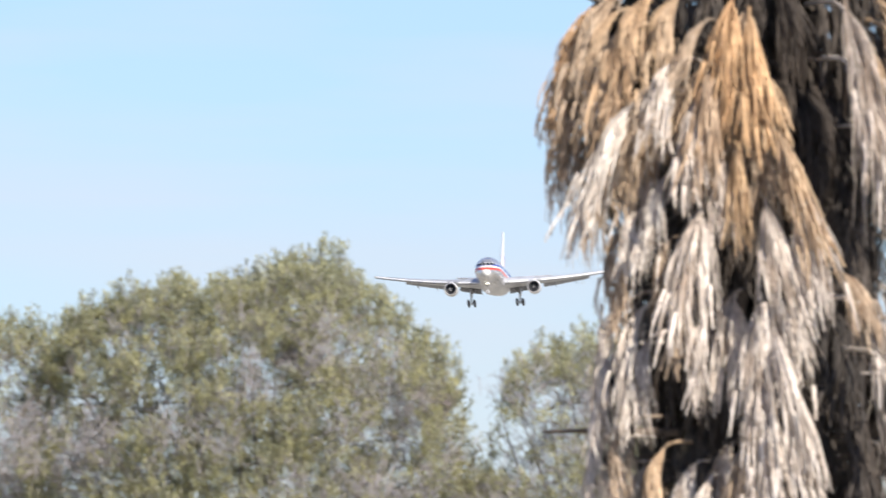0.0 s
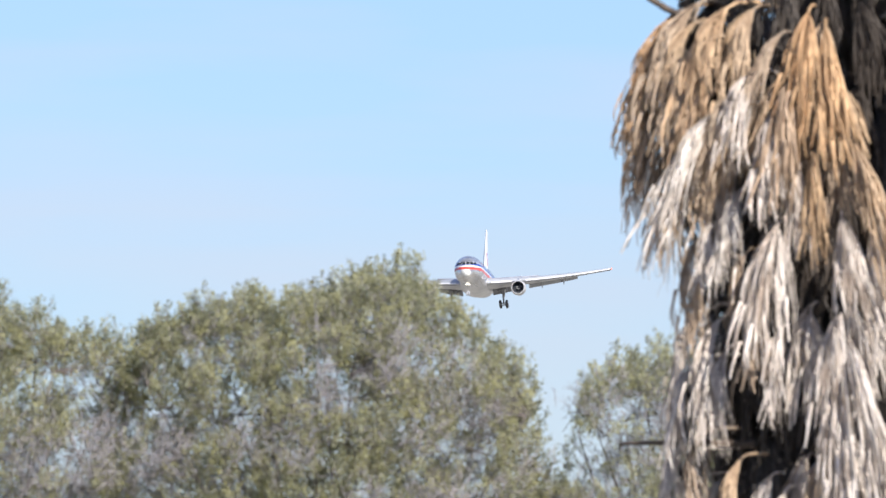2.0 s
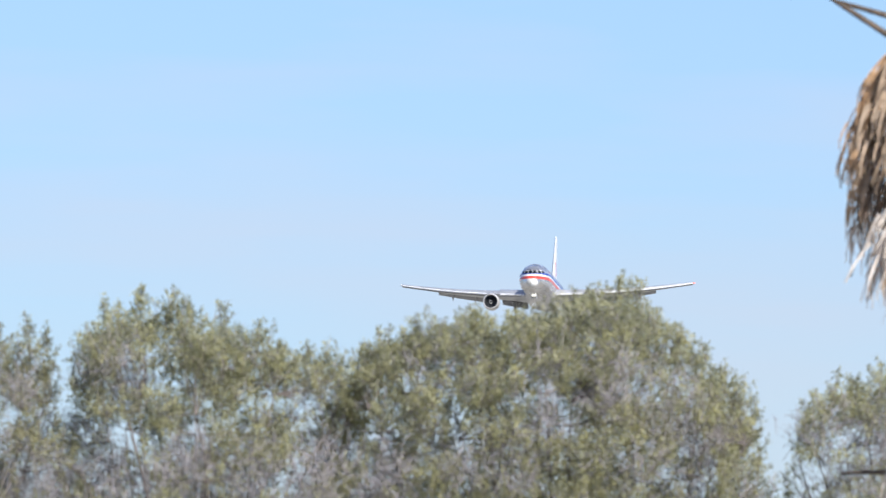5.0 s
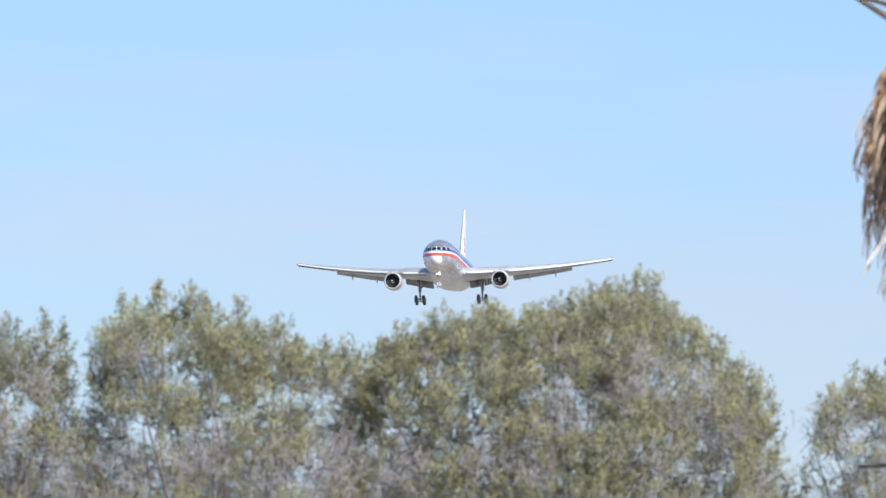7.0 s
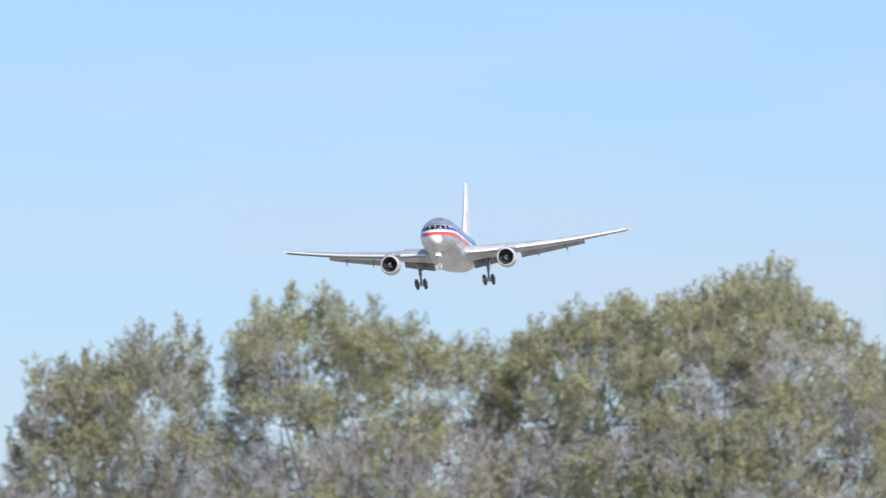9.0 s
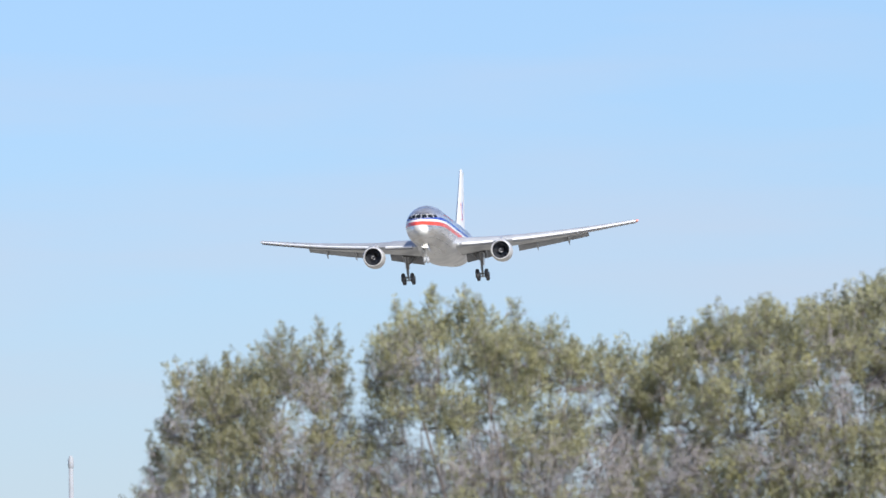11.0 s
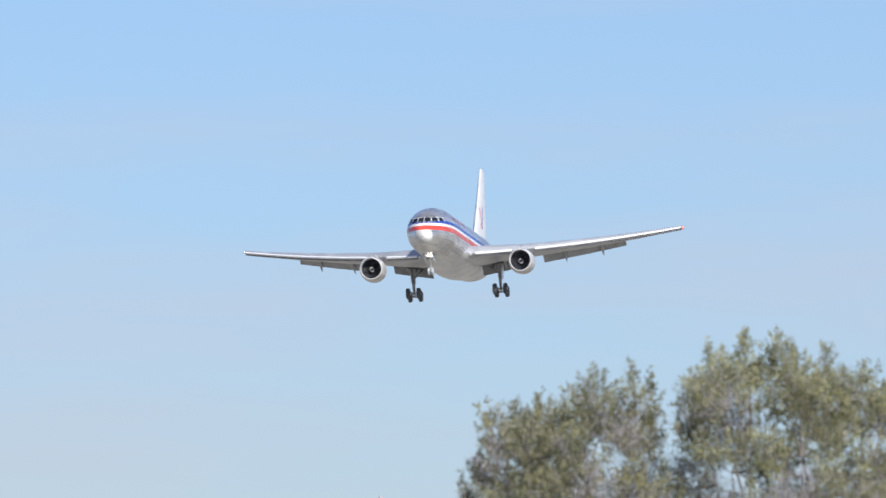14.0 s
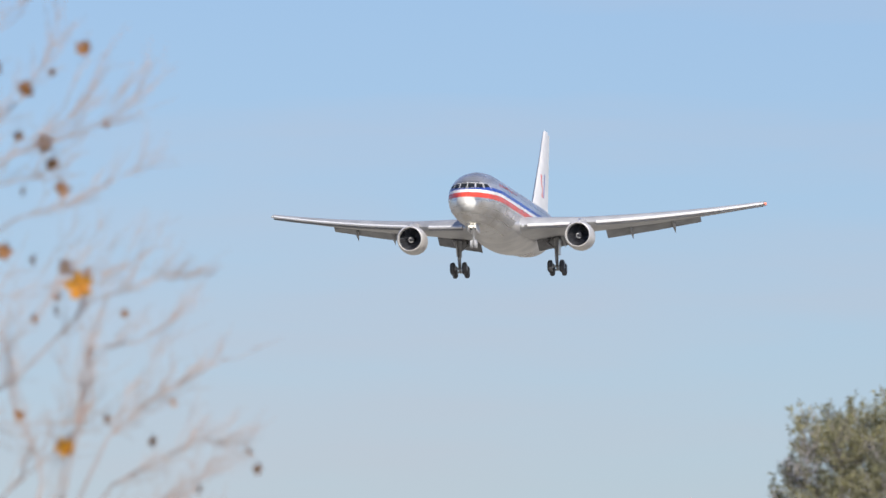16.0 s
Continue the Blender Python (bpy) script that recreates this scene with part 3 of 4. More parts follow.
    # the name along the forward fuselage, as plain red blocks
    for s in (1, -1):
        for i in range(8):
            x0 = -7.6 - 1.35 * i
            bm = bmesh.new()
            grid = []
            for u in range(3):
                zc, hw, hh = station(x0 - 0.22 * u)
                grid.append([bm.verts.new((x0 - 0.22 * u, s * (hw + 0.02) * math.cos(radians(w)), zc + (hh + 0.02) * math.sin(radians(w)))) for w in (28, 30, 32, 34)])
            for u in range(2):
                for w in range(3):
                    bm.faces.new((grid[u][w], grid[u + 1][w], grid[u + 1][w + 1], grid[u][w + 1]))
            bmesh.ops.solidify(bm, geom=list(bm.faces), thickness=0.012)
            part("title_block", bm, M_RED, body, "plain red block in the airline's title")
    # nose gear
    gx, gz = -5.0, -4.35
    gear = part("nose_gear", tube_mesh("nose_gear", [([(gx, 0, -2.4), (gx, 0, -3.6)], [0.14, 0.13]), ([(gx, 0, -3.6), (gx, 0, gz)], [0.09, 0.09]),
                                                ([(gx, -0.33, gz), (gx, 0.33, gz)], [0.08, 0.08]), ([(gx, 0, -3.3), (gx - 1.3, 0, -2.4)], [0.07, 0.07]),
                                                ([(gx + 0.05, -0.4, -2.72), (gx + 0.05, 0.4, -2.72)], [0.05, 0.05])], 10), M_WHITE, root, "white nose landing gear leg")
    tyre = [(-0.12, 0.2), (-0.13, 0.31), (-0.09, 0.40), (0.09, 0.40), (0.13, 0.31), (0.12, 0.2)]
    # added dark slab behind the lights, for the unlit inside of the bay
    part("gear_bay_shade", slab([(gx - 0.25, -0.46, -2.35), (gx - 0.25, 0.46, -2.35), (gx - 0.25, 0.40, -3.05), (gx - 0.25, -0.40, -3.05)], 0.06), M_DARKGREY, gear, "dark slab for the shade in the open gear bay")
    for dy in (-0.19, 0.19):
        # the light on the nose tyres is put into their pale colour
        part("wheel", revolve(tyre, 24, "y", (gx, dy, gz)), M_LITTYRE, gear, "small nose wheel, coloured pale as if lit")
        part("landing_light", revolve([(0.1, 0.03), (0.08, 0.11), (-0.02, 0.12), (-0.12, 0.05)], 16, "x", (gx + 0.16, dy * 1.0, -2.72)), M_LAMP, gear, "lit landing light")
        part("gear_door", slab([(gx + 1.2, dy * 1.9, -2.55), (gx - 1.0, dy * 1.9, -2.6), (gx - 1.0, dy * 2.2, -3.3), (gx + 1.2, dy * 2.2, -3.2)], 0.04), M_METAL, gear)
    return root


plane = airliner()


# ---- the fan palm with its skirt of dead leaves ----
PALM_X, PALM_Y, GROW = 1.72, 60.0, 1.65     # laid out at 60 m, then moved away from the eye and grown with it


def frond_mesh(seed, spread, segments, frayed, bow, mat):
    """A hanging fan: the stalk comes down from above, the hub lies at the origin, and the pleated blade splits into ragged straps that droop in bunches."""
    rng = random.Random(seed)
    v, f = [], []
    wide_at = 2 * math.sin(radians(spread)) * 0.568 / segments
    chunk_left, chunk = 0, None
    for i in range(segments):
        if chunk_left == 0:
            chunk_left = rng.randrange(2, 6)
            chunk = (rng.uniform(0.66, 1.05), rng.uniform(-0.06, 0.06), rng.uniform(-0.05, 0.07), rng.uniform(-0.5, 0.5))
        chunk_left -= 1
        a = radians(spread) * (2 * (i + 0.5) / segments - 1) + rng.uniform(-0.015, 0.015)
        length = (1.0 - 0.25 * abs(a) / radians(spread)) * chunk[0] * rng.uniform(0.78, 1.10)
        if rng.random() < frayed:
            length *= rng.uniform(0.55, 0.85)
        wide, kink, bend = rng.uniform(0.85, 1.15), rng.uniform(0.5, 0.8), rng.uniform(-0.05, 0.05)
        base, steps = len(v), 8
        for k in range(steps + 1):
            s = k / steps
            loose = max(0.0, s - 0.38)
            late = max(0.0, s - kink)
            x = length * math.sin(a) * (1 - math.exp(-2.2 * s)) / 2.2 * 1.25 + (chunk[1] + rng.uniform(-0.02, 0.02)) * loose * 1.3 + bend * late
            y = bow * math.sin(math.pi * min(1, s * 0.8)) * (1 - 0.6 * abs(a)) * 0.26 + chunk[2] * loose * 2 + rng.uniform(-0.008, 0.008)
            z = -length * (s * (0.55 + 0.45 * math.cos(a)) + 0.05 * s * s) + 0.25 * abs(bend) * late
            half = max(0.004, wide_at * 0.74 * min(1.0, (1 - math.exp(-2.2 * s)) / 0.72)) * (1 if s < 0.38 else wide * max(0.30, 1 - 0.8 * (s - 0.38)))
            t = a + chunk[3] * loose * 1.6
            dx, dy = math.cos(t) * half, math.sin(t) * half
            v += [(x - dx, y - dy, z), (x, y + half * 0.9, z), (x + dx, y + dy, z)]
        for k in range(steps):
            q = base + 3 * k
            f += [(q, q + 1, q + 4, q + 3), (q + 1, q + 2, q + 5, q + 4)]
    # torn pieces that lie over the fan
    for i in range(20):
        a = rng.uniform(-0.8, 0.8) * radians(spread)
        s0, length, turn = rng.uniform(0.25, 0.75), rng.uniform(0.12, 0.34), rng.uniform(-0.35, 0.35)
        x = math.sin(a) * (1 - math.exp(-2.2 * s0)) / 2.2 * 1.25
        y = bow * math.sin(math.pi * min(1, s0 * 0.8)) * 0.22 + rng.uniform(0.0, 0.07)
        z, half, base = -s0, rng.uniform(0.009, 0.020), len(v)
        for k in range(4):
            t = k / 3
            w = half * (1 - 0.5 * t)
            cx, cy, cz = x + length * t * math.sin(a * 0.5 + turn), y + 0.03 * math.sin(2.5 * t), z - length * t * math.cos(turn)
            v += [(cx - w, cy, cz), (cx, cy + w * 0.8, cz), (cx + w, cy, cz)]
        for k in range(3):
            q = base + 3 * k
            f += [(q, q + 1, q + 4, q + 3), (q + 1, q + 2, q + 5, q + 4)]
    # loose threads
    for i in range(5):
        a, length = rng.uniform(-0.6, 0.6) * radians(spread), rng.uniform(0.7, 1.1)
        x0 = math.sin(a) * 0.3
        add_tube(v, f, [(x0, 0.02, -0.35), (x0 * 1.3 + rng.uniform(-0.05, 0.05), 0.05, -0.35 - 0.4 * length), (x0 * 1.3 + rng.uniform(-0.14, 0.14), 0.03, -0.35 - 0.75 * length)],
                 [0.0035, 0.003, 0.0015], 3)
    # stalk
    add_tube(v, f, [(0, -0.55, 0.10), (0, -0.34, 0.09), (0, -0.14, 0.06), (0, -0.02, 0.0), (0, 0.01, -0.12)], [0.016, 0.015, 0.014, 0.013, 0.006], 5)
    me = bpy.data.meshes.new("dead_frond")
    me.from_pydata([tuple(p) for p in v], [], f)
    me.materials.append(mat)
    return me


AMBER, TAN, PALE, SHADED = range(4)


def fan_palm():
    root = tagged(new("fan_palm"), "tall fan palm with a thick shaggy skirt of dry tan fronds", "palm tree")
    root.location, root.scale = (PALM_X * GROW, PALM_Y * GROW, EYE * (1 - GROW)), (GROW, GROW, GROW)
    pts = [(0.02 * math.sin(z), 0.02 * math.cos(1.3 * z), z) for z in (0, 0.4, 1, 2, 3, 4, 5, 6, 7, 8, 8.6)]
    part("trunk", tube_mesh("trunk", [(pts, [0.44, 0.38, 0.34, 0.32, 0.32, 0.32, 0.32, 0.32, 0.32, 0.30, 0.20])], 20), M_PALMBARK, root, "fibrous brown palm trunk")
    # cut leaf bases that stand out from the trunk
    rng = random.Random(5)
    boots = []
    for i in range(150):
        z, w = 0.5 + 8.0 * i / 150, i * 2.39996
        r = 0.31
        boots.append(([(r * math.cos(w), r * math.sin(w), z), ((r + 0.16) * math.cos(w + 0.1), (r + 0.16) * math.sin(w + 0.1), z + 0.16)], [0.05, 0.028]))
    part("leaf_base", tube_mesh("leaf_base", boots, 5), M_PALMBARK, root, "stubs of old leaf stalks")["kind"] = "stuff"
    shapes = ((34, 42, 0.25, 1.0), (26, 34, 0.3, 1.2), (42, 48, 0.3, 0.9), (22, 30, 0.35, 1.0),
              (52, 56, 0.25, 0.8), (30, 38, 0.4, 1.3), (17, 25, 0.3, 1.0), (38, 44, 0.4, 1.1))
    fans = [[frond_mesh(k, *shape, mat) for k, shape in enumerate(shapes)] for mat in (M_AMBERFROND, M_TANFROND, M_FROND, M_SHADEFROND)]

    def hang(kind, side, ahead, z, size, lean=0.0, tip=0.0, wide=1.0, tone=PALE):
        """A frond whose hub lies side and ahead (towards -y) of the trunk; lean: degrees sideways; tip: outwards."""
        ob = new("dead_frond", fans[tone][kind % 8])
        ob.parent = root
        turn = math.degrees(math.atan2(side, ahead))
        ob.matrix_local = (pose(side, -ahead, z) @ pose(0, 0, 0, 0, 0, 180 + turn) @ pose(0, 0, 0, tip, lean, 0)
                           @ Matrix.Diagonal((size * wide, size, size, 1)))

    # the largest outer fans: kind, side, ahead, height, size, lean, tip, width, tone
    for row in ((4, -0.86, 0.44, 6.97, 0.78, -14, 2, 0.50, AMBER), (2, -0.84, 0.38, 6.90, 0.92, -11, 1, 0.52, TAN), (0, -0.90, 0.38, 6.50, 0.60, -9, 1, 0.6, AMBER), (1, -0.78, 0.22, 6.84, 0.85, -8, 0, 0.6, SHADED),
                (3, -0.74, 0.50, 7.02, 0.85, -11, 2, 0.9, TAN),
                (0, -0.60, 0.72, 6.97, 0.74, -6, 4, 0.9, AMBER), (3, -0.46, 0.82, 6.95, 0.62, 0, 4, 0.9, TAN), (6, -0.72, 0.62, 6.80, 0.66, -10, 3, 1.0, TAN), (5, -0.66, 0.70, 6.66, 0.55, -8, 3, 0.9, AMBER),
                (2, -0.17, 1.08, 6.92, 0.74, -3, 3, 0.70, AMBER), (3, -0.08, 1.04, 6.84, 0.88, 6, 2, 0.75, AMBER), (1, -0.26, 1.10, 6.58, 0.74, -2, 2, 0.8, AMBER), (6, -0.32, 1.06, 6.80, 0.50, -22, 5, 0.9, TAN),
                (5, -0.46, 1.04, 6.60, 0.56, -8, 6, 0.95, PALE), (1, -0.62, 0.94, 6.42, 0.92, -17, 5, 0.60, PALE), (0, -0.56, 0.97, 6.50, 0.62, -13, 5, 0.7, TAN), (3, -0.72, 0.84, 6.22, 0.72, -14, 4, 0.7, TAN),
                (3, -0.35, 1.12, 6.40, 0.68, 0, 2, 0.95, PALE), (1, -0.14, 1.08, 6.22, 0.66, 3, 2, 0.6, TAN), (7, -0.22, 1.10, 6.10, 0.52, 2, 2, 0.6, PALE),
                (4, -0.34, 1.18, 5.79, 0.84, -1, 2, 0.72, PALE), (6, -0.40, 1.12, 5.55, 0.62, -3, 1, 0.9, TAN), (6, -0.33, 1.08, 5.24, 0.50, -2, 1, 0.9, PALE),
                (5, 0.05, 1.08, 6.25, 0.90, 14, 2, 0.62, TAN), (0, 0.00, 1.14, 5.85, 0.80, 8, 2, 0.66, PALE), (7, 0.14, 1.08, 5.98, 0.84, 13, 2, 0.6, PALE), (6, 0.10, 1.12, 5.66, 0.62, 10, 1, 0.8, PALE),
                (6, -0.66, 0.88, 5.83, 0.40, 2, 8, 1.3, PALE), (7, -0.52, 1.00, 6.00, 0.60, -4, 2, 0.55, PALE), (6, -0.50, 0.98, 5.66, 0.42, -4, 1, 0.8, TAN), (6, -0.68, 0.84, 5.62, 0.52, -3, 1, 0.7, TAN),
                (2, -0.65, 0.88, 5.31, 0.70, 0, 2, 0.5, PALE), (0, -0.60, 0.90, 5.16, 0.56, 4, 2, 0.5, PALE), (6, -0.76, 0.74, 5.10, 0.60, -3, 1, 0.9, PALE),
                (0, -0.03, 1.14, 5.33, 0.74, -6, 2, 0.62, PALE), (1, 0.02, 1.12, 5.24, 1.08, 9, 2, 0.6, PALE), (5, -0.04, 1.10, 4.96, 0.90, 0, 1, 0.75, PALE), (3, 0.14, 1.08, 4.90, 0.80, 8, 1, 0.7, PALE), (7, -0.10, 1.08, 4.60, 0.80, -6, 1, 0.6, TAN),
                (4, 0.42, 1.02, 6.88, 0.90, 8, 4, 0.50, PALE), (2, 0.46, 1.00, 6.58, 0.88, 7, 3, 0.60, PALE), (1, 0.58, 0.92, 6.95, 0.95, 9, 4, 0.6, TAN), (7, 0.56, 0.85, 6.24, 0.60, 6, 2, 0.6, PALE), (3, 0.66, 0.74, 6.80, 0.90, 8, 3, 0.8, TAN),
                (2, 0.42, 1.00, 5.48, 0.44, 16, 8, 0.9, TAN), (0, 0.52, 0.94, 5.32, 0.86, 10, 3, 0.62, PALE), (1, 0.62, 0.86, 5.05, 0.80, 8, 2, 0.7, PALE),
                (3, -0.70, 0.58, 5.80, 0.64, 1, 0, 0.7, TAN), (1, -0.71, 0.54, 5.38, 0.66, 1, 0, 0.6, PALE), (7, -0.68, 0.42, 5.10, 0.72, 1, 0, 0.6, SHADED),
                (3, -0.54, 0.98, 4.57, 0.60, 2, 2, 0.8, TAN), (1, -0.77, 0.52, 4.72, 0.62, -1, 1, 0.7, PALE), (6, -0.73, 0.72, 4.72, 0.50, 8, 1, 0.7, TAN), (5, -0.30, 1.04, 4.40, 0.60, 0, 2, 0.8, PALE)):
        hang(*row)
    # the deep hollows between them: across, height
    hollows = ((0.53, 5.63), (0.62, 5.75), (0.37, 4.75), (0.37, 4.45), (0.40, 5.05), (-0.38, 4.76), (-0.36, 4.95), (-0.52, 5.44), (0.18, 6.59), (0.22, 6.85), (-0.07, 5.46), (-0.28, 6.91), (0.28, 6.35), (0.26, 6.1),
               (0.50, 5.20), (0.45, 4.20), (-0.40, 4.55), (0.42, 5.85), (0.58, 5.9), (0.66, 5.5), (0.30, 4.6), (0.46, 4.6))
    # smaller broken fans behind the large ones, with the hollows left open
    for k in range(170):
        w, z = rng.uniform(-1.3, 1.3), rng.uniform(4.05, 7.0)
        r = rng.choice((0.74, 0.74, 0.90)) * (1 + 0.14 * min(1, max(0, (z - 5.2) / 1.2))) * rng.uniform(0.84, 1.04) * (0.90 if math.sin(w) < -0.5 and z < 6.0 else 1.0)
        x = r * math.sin(w)
        if any((x - hx) ** 2 + (z - 0.22 - hz) ** 2 < 0.25 ** 2 for hx, hz in hollows):
            continue
        hang(rng.randrange(8), x, r * math.cos(w), z, rng.uniform(0.36, 0.6), rng.uniform(-14, 14) + 6 * math.sin(w), rng.uniform(-4, 8), rng.uniform(0.6, 1.0),
             TAN if z > 6.4 or rng.random() < 0.3 else PALE)
    # an outer layer round the sides and the back, and weathered leaves close to the trunk, coloured for deep shade
    for z in [3.0 + 0.40 * i for i in range(11)]:
        for i in range(11):
            w = 2 * math.pi * (i + 0.8 * rng.random()) / 11 + 1.7 * z
            r = (0.66 + 0.16 * min(1, max(0, (z - 5.2) / 1.2))) * rng.uniform(0.85, 1.05)
            if math.sin(w) < -0.45 and z < 6.0:
                r *= 0.92
            if math.cos(w) > 0.3:
                continue
            hang(rng.randrange(8), r * math.sin(w), r * math.cos(w), z + rng.uniform(-0.15, 0.15), rng.uniform(0.5, 0.8), rng.uniform(-12, 12), rng.uniform(-3, 5), rng.uniform(0.6, 0.9),
                 TAN if z > 6.4 else PALE)
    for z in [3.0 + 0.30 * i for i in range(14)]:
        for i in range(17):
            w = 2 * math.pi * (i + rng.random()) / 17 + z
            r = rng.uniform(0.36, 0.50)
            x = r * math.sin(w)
            hang(rng.randrange(8), x, r * math.cos(w), z, rng.uniform(0.6, 0.85), rng.uniform(-12, 12), rng.uniform(-4, 4), rng.uniform(0.9, 1.3), SHADED)
    # shade-coloured dead leaves packed under the shoulder and up into the crown's base
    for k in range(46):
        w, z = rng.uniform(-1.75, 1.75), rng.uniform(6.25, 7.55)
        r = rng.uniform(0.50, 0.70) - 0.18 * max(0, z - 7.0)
        hang(rng.randrange(8), r * math.sin(w), r * math.cos(w), z, rng.uniform(0.5, 0.75), rng.uniform(-10, 10) + 8 * math.sin(w), rng.uniform(-3, 3), rng.uniform(0.8, 1.1), SHADED)
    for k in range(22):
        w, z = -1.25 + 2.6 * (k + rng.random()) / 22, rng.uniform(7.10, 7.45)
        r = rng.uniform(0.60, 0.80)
        hang(rng.randrange(8), r * math.sin(w), r * math.cos(w), z, rng.uniform(0.34, 0.48), rng.uniform(-10, 10) + 6 * math.sin(w), rng.uniform(-3, 3), rng.uniform(0.8, 1.2), SHADED)
    # bare stalks that stick out of the skirt
    for run in ([(-0.55, -0.38, 6.83), (-0.91, -0.48, 6.99), (-1.15, -0.50, 7.14), (-1.29, -0.50, 7.23)], [(-0.45, -0.38, 6.99), (-0.81, -0.48, 7.07), (-1.03, -0.50, 7.13), (-1.21, -0.50, 7.18)],
                [(-0.40, -0.45, 7.20), (-0.72, -0.5, 7.25), (-0.95, -0.55, 7.36)], [(-1.46, -0.4, 7.60), (-1.48, -0.4, 7.40), (-1.45, -0.4, 7.20)],
                [(-0.45, -0.5, 4.68), (-0.85, -0.55, 4.69), (-1.16, -0.55, 4.68)],
                [(0.30, -0.6, 7.3), (0.42, -0.95, 7.0), (0.44, -1.02, 6.6), (0.42, -1.0, 6.3)], [(0.62, -0.6, 7.2), (0.75, -0.95, 6.95), (0.85, -0.95, 6.6)],
                [(0.05, -0.7, 6.4), (0.02, -1.05, 6.15), (-0.06, -1.08, 5.8), (-0.08, -1.05, 5.62)]):
        part("bare_stalk", tube_mesh("bare_stalk", [(run, [0.022 - 0.012 * i / (len(run) - 1) for i in range(len(run))])], 6), M_PETIOLE, root, "bare dry leaf stalk")
    # loose strands that dangle from the skirt's shoulder
    for run in ([(-0.90, -0.45, 6.40), (-1.01, -0.45, 6.02), (-1.12, -0.45, 5.72)], [(-0.86, -0.48, 6.30), (-0.93, -0.48, 5.95), (-0.96, -0.48, 5.66)],
                [(-0.94, -0.42, 6.42), (-1.03, -0.42, 6.12), (-1.14, -0.42, 5.95)], [(-0.90, -0.44, 6.35), (-0.99, -0.44, 5.98), (-1.04, -0.44, 5.78)]):
        part("dry_strand", tube_mesh("dry_strand", [(run, [0.006, 0.005, 0.003])], 5), M_PETIOLE, root, "loose dry leaf strand")
    # the living crown above
    for i in range(22):
        w, lift = i * 2.39996, 0.1 + 0.75 * (i / 22)
        v, f = [], []
        out = Vector((math.cos(w), math.sin(w), 0))
        side = Vector((-math.sin(w), math.cos(w), 0))
        hub = Vector((0, 0, 8.35)) + out * 1.25 * math.cos(lift) + Vector((0, 0, 1.25 * math.sin(lift)))
        add_tube(v, f, [Vector((0, 0, 8.2)), Vector((0, 0, 8.35)) + out * 0.6 + Vector((0, 0, 0.5 * lift)), hub], [0.03, 0.022, 0.015], 5)
        for k in range(26):
            a = radians(-85 + 170 * k / 25)
            d = (out * math.cos(a) + side * math.sin(a)) * 0.9 + Vector((0, 0, 0.15))
            L = 0.9 * (1 - 0.2 * abs(a))
            n = len(v)
            for s in (0.0, 0.35, 0.7, 1.0):
                half = 0.004 + 0.022 * math.sin(math.pi * min(1, 0.15 + s * 0.85))
                c = hub + d * L * s - Vector((0, 0, 0.45 * L * s * s * s))
                lat = Vector((0, 0, 1)).cross(d).normalized() * half
                v += [c - lat, c + Vector((0, 0, -half * 0.6)), c + lat]
            for s in range(3):
                q = n + 3 * s
                f += [(q, q + 1, q + 4, q + 3), (q + 1, q + 2, q + 5, q + 4)]
        me = bpy.data.meshes.new("green_frond")
        me.from_pydata([tuple(p) for p in v], [], f)
        part("green_frond", me, M_GREENFROND, root, "living green fan leaf")
    return root


fan_palm()


# ---- the row of olive-grey trees ----
def leaf_cloud(name, centres, ups, rng, per, leaf, reach):
    """Small pointed leaves set along short upright shoots at the given places."""
    n = len(centres)
    c = np.repeat(np.asarray(centres), per, axis=0)
    up = np.repeat(np.asarray(ups), per, axis=0)
    k = n * per
    along = rng.random((k, 1))
    c = c + up * (along - 0.35) * reach * 2.1 + rng.normal(0, 1, (k, 3)) * reach * (0.44 - 0.32 * along)
    d = up * 0.8 + rng.normal(0, 0.75, (k, 3))
    d /= np.linalg.norm(d, axis=1, keepdims=True)
    s = np.cross(d, rng.normal(0, 1, (k, 3)))
    s /= np.linalg.norm(s, axis=1, keepdims=True)
    size = leaf * rng.uniform(0.6, 1.3, (k, 1))
    wide = size * rng.uniform(0.36, 0.52, (k, 1)) * 0.5
    v = np.stack([c, c + d * size * 0.5 + s * wide, c + d * size, c + d * size * 0.5 - s * wide], 1).reshape(-1, 3)
    me = bpy.data.meshes.new(name)
    me.vertices.add(4 * k)
    me.vertices.foreach_set("co", v.astype(np.float32).ravel())
    me.loops.add(4 * k)
    me.loops.foreach_set("vertex_index", np.arange(4 * k, dtype=np.int32))
    me.polygons.add(k)
    me.polygons.foreach_set("loop_start", np.arange(0, 4 * k, 4, dtype=np.int32))
    me.update(calc_edges=True)
    return me


def within(zones, x, z, more=0.0):
    return any(((x - a) / (0.8 * ra + more)) ** 2 + ((z - b) / (0.8 * rb + more)) ** 2 < 1 for a, b, ra, rb in zones)


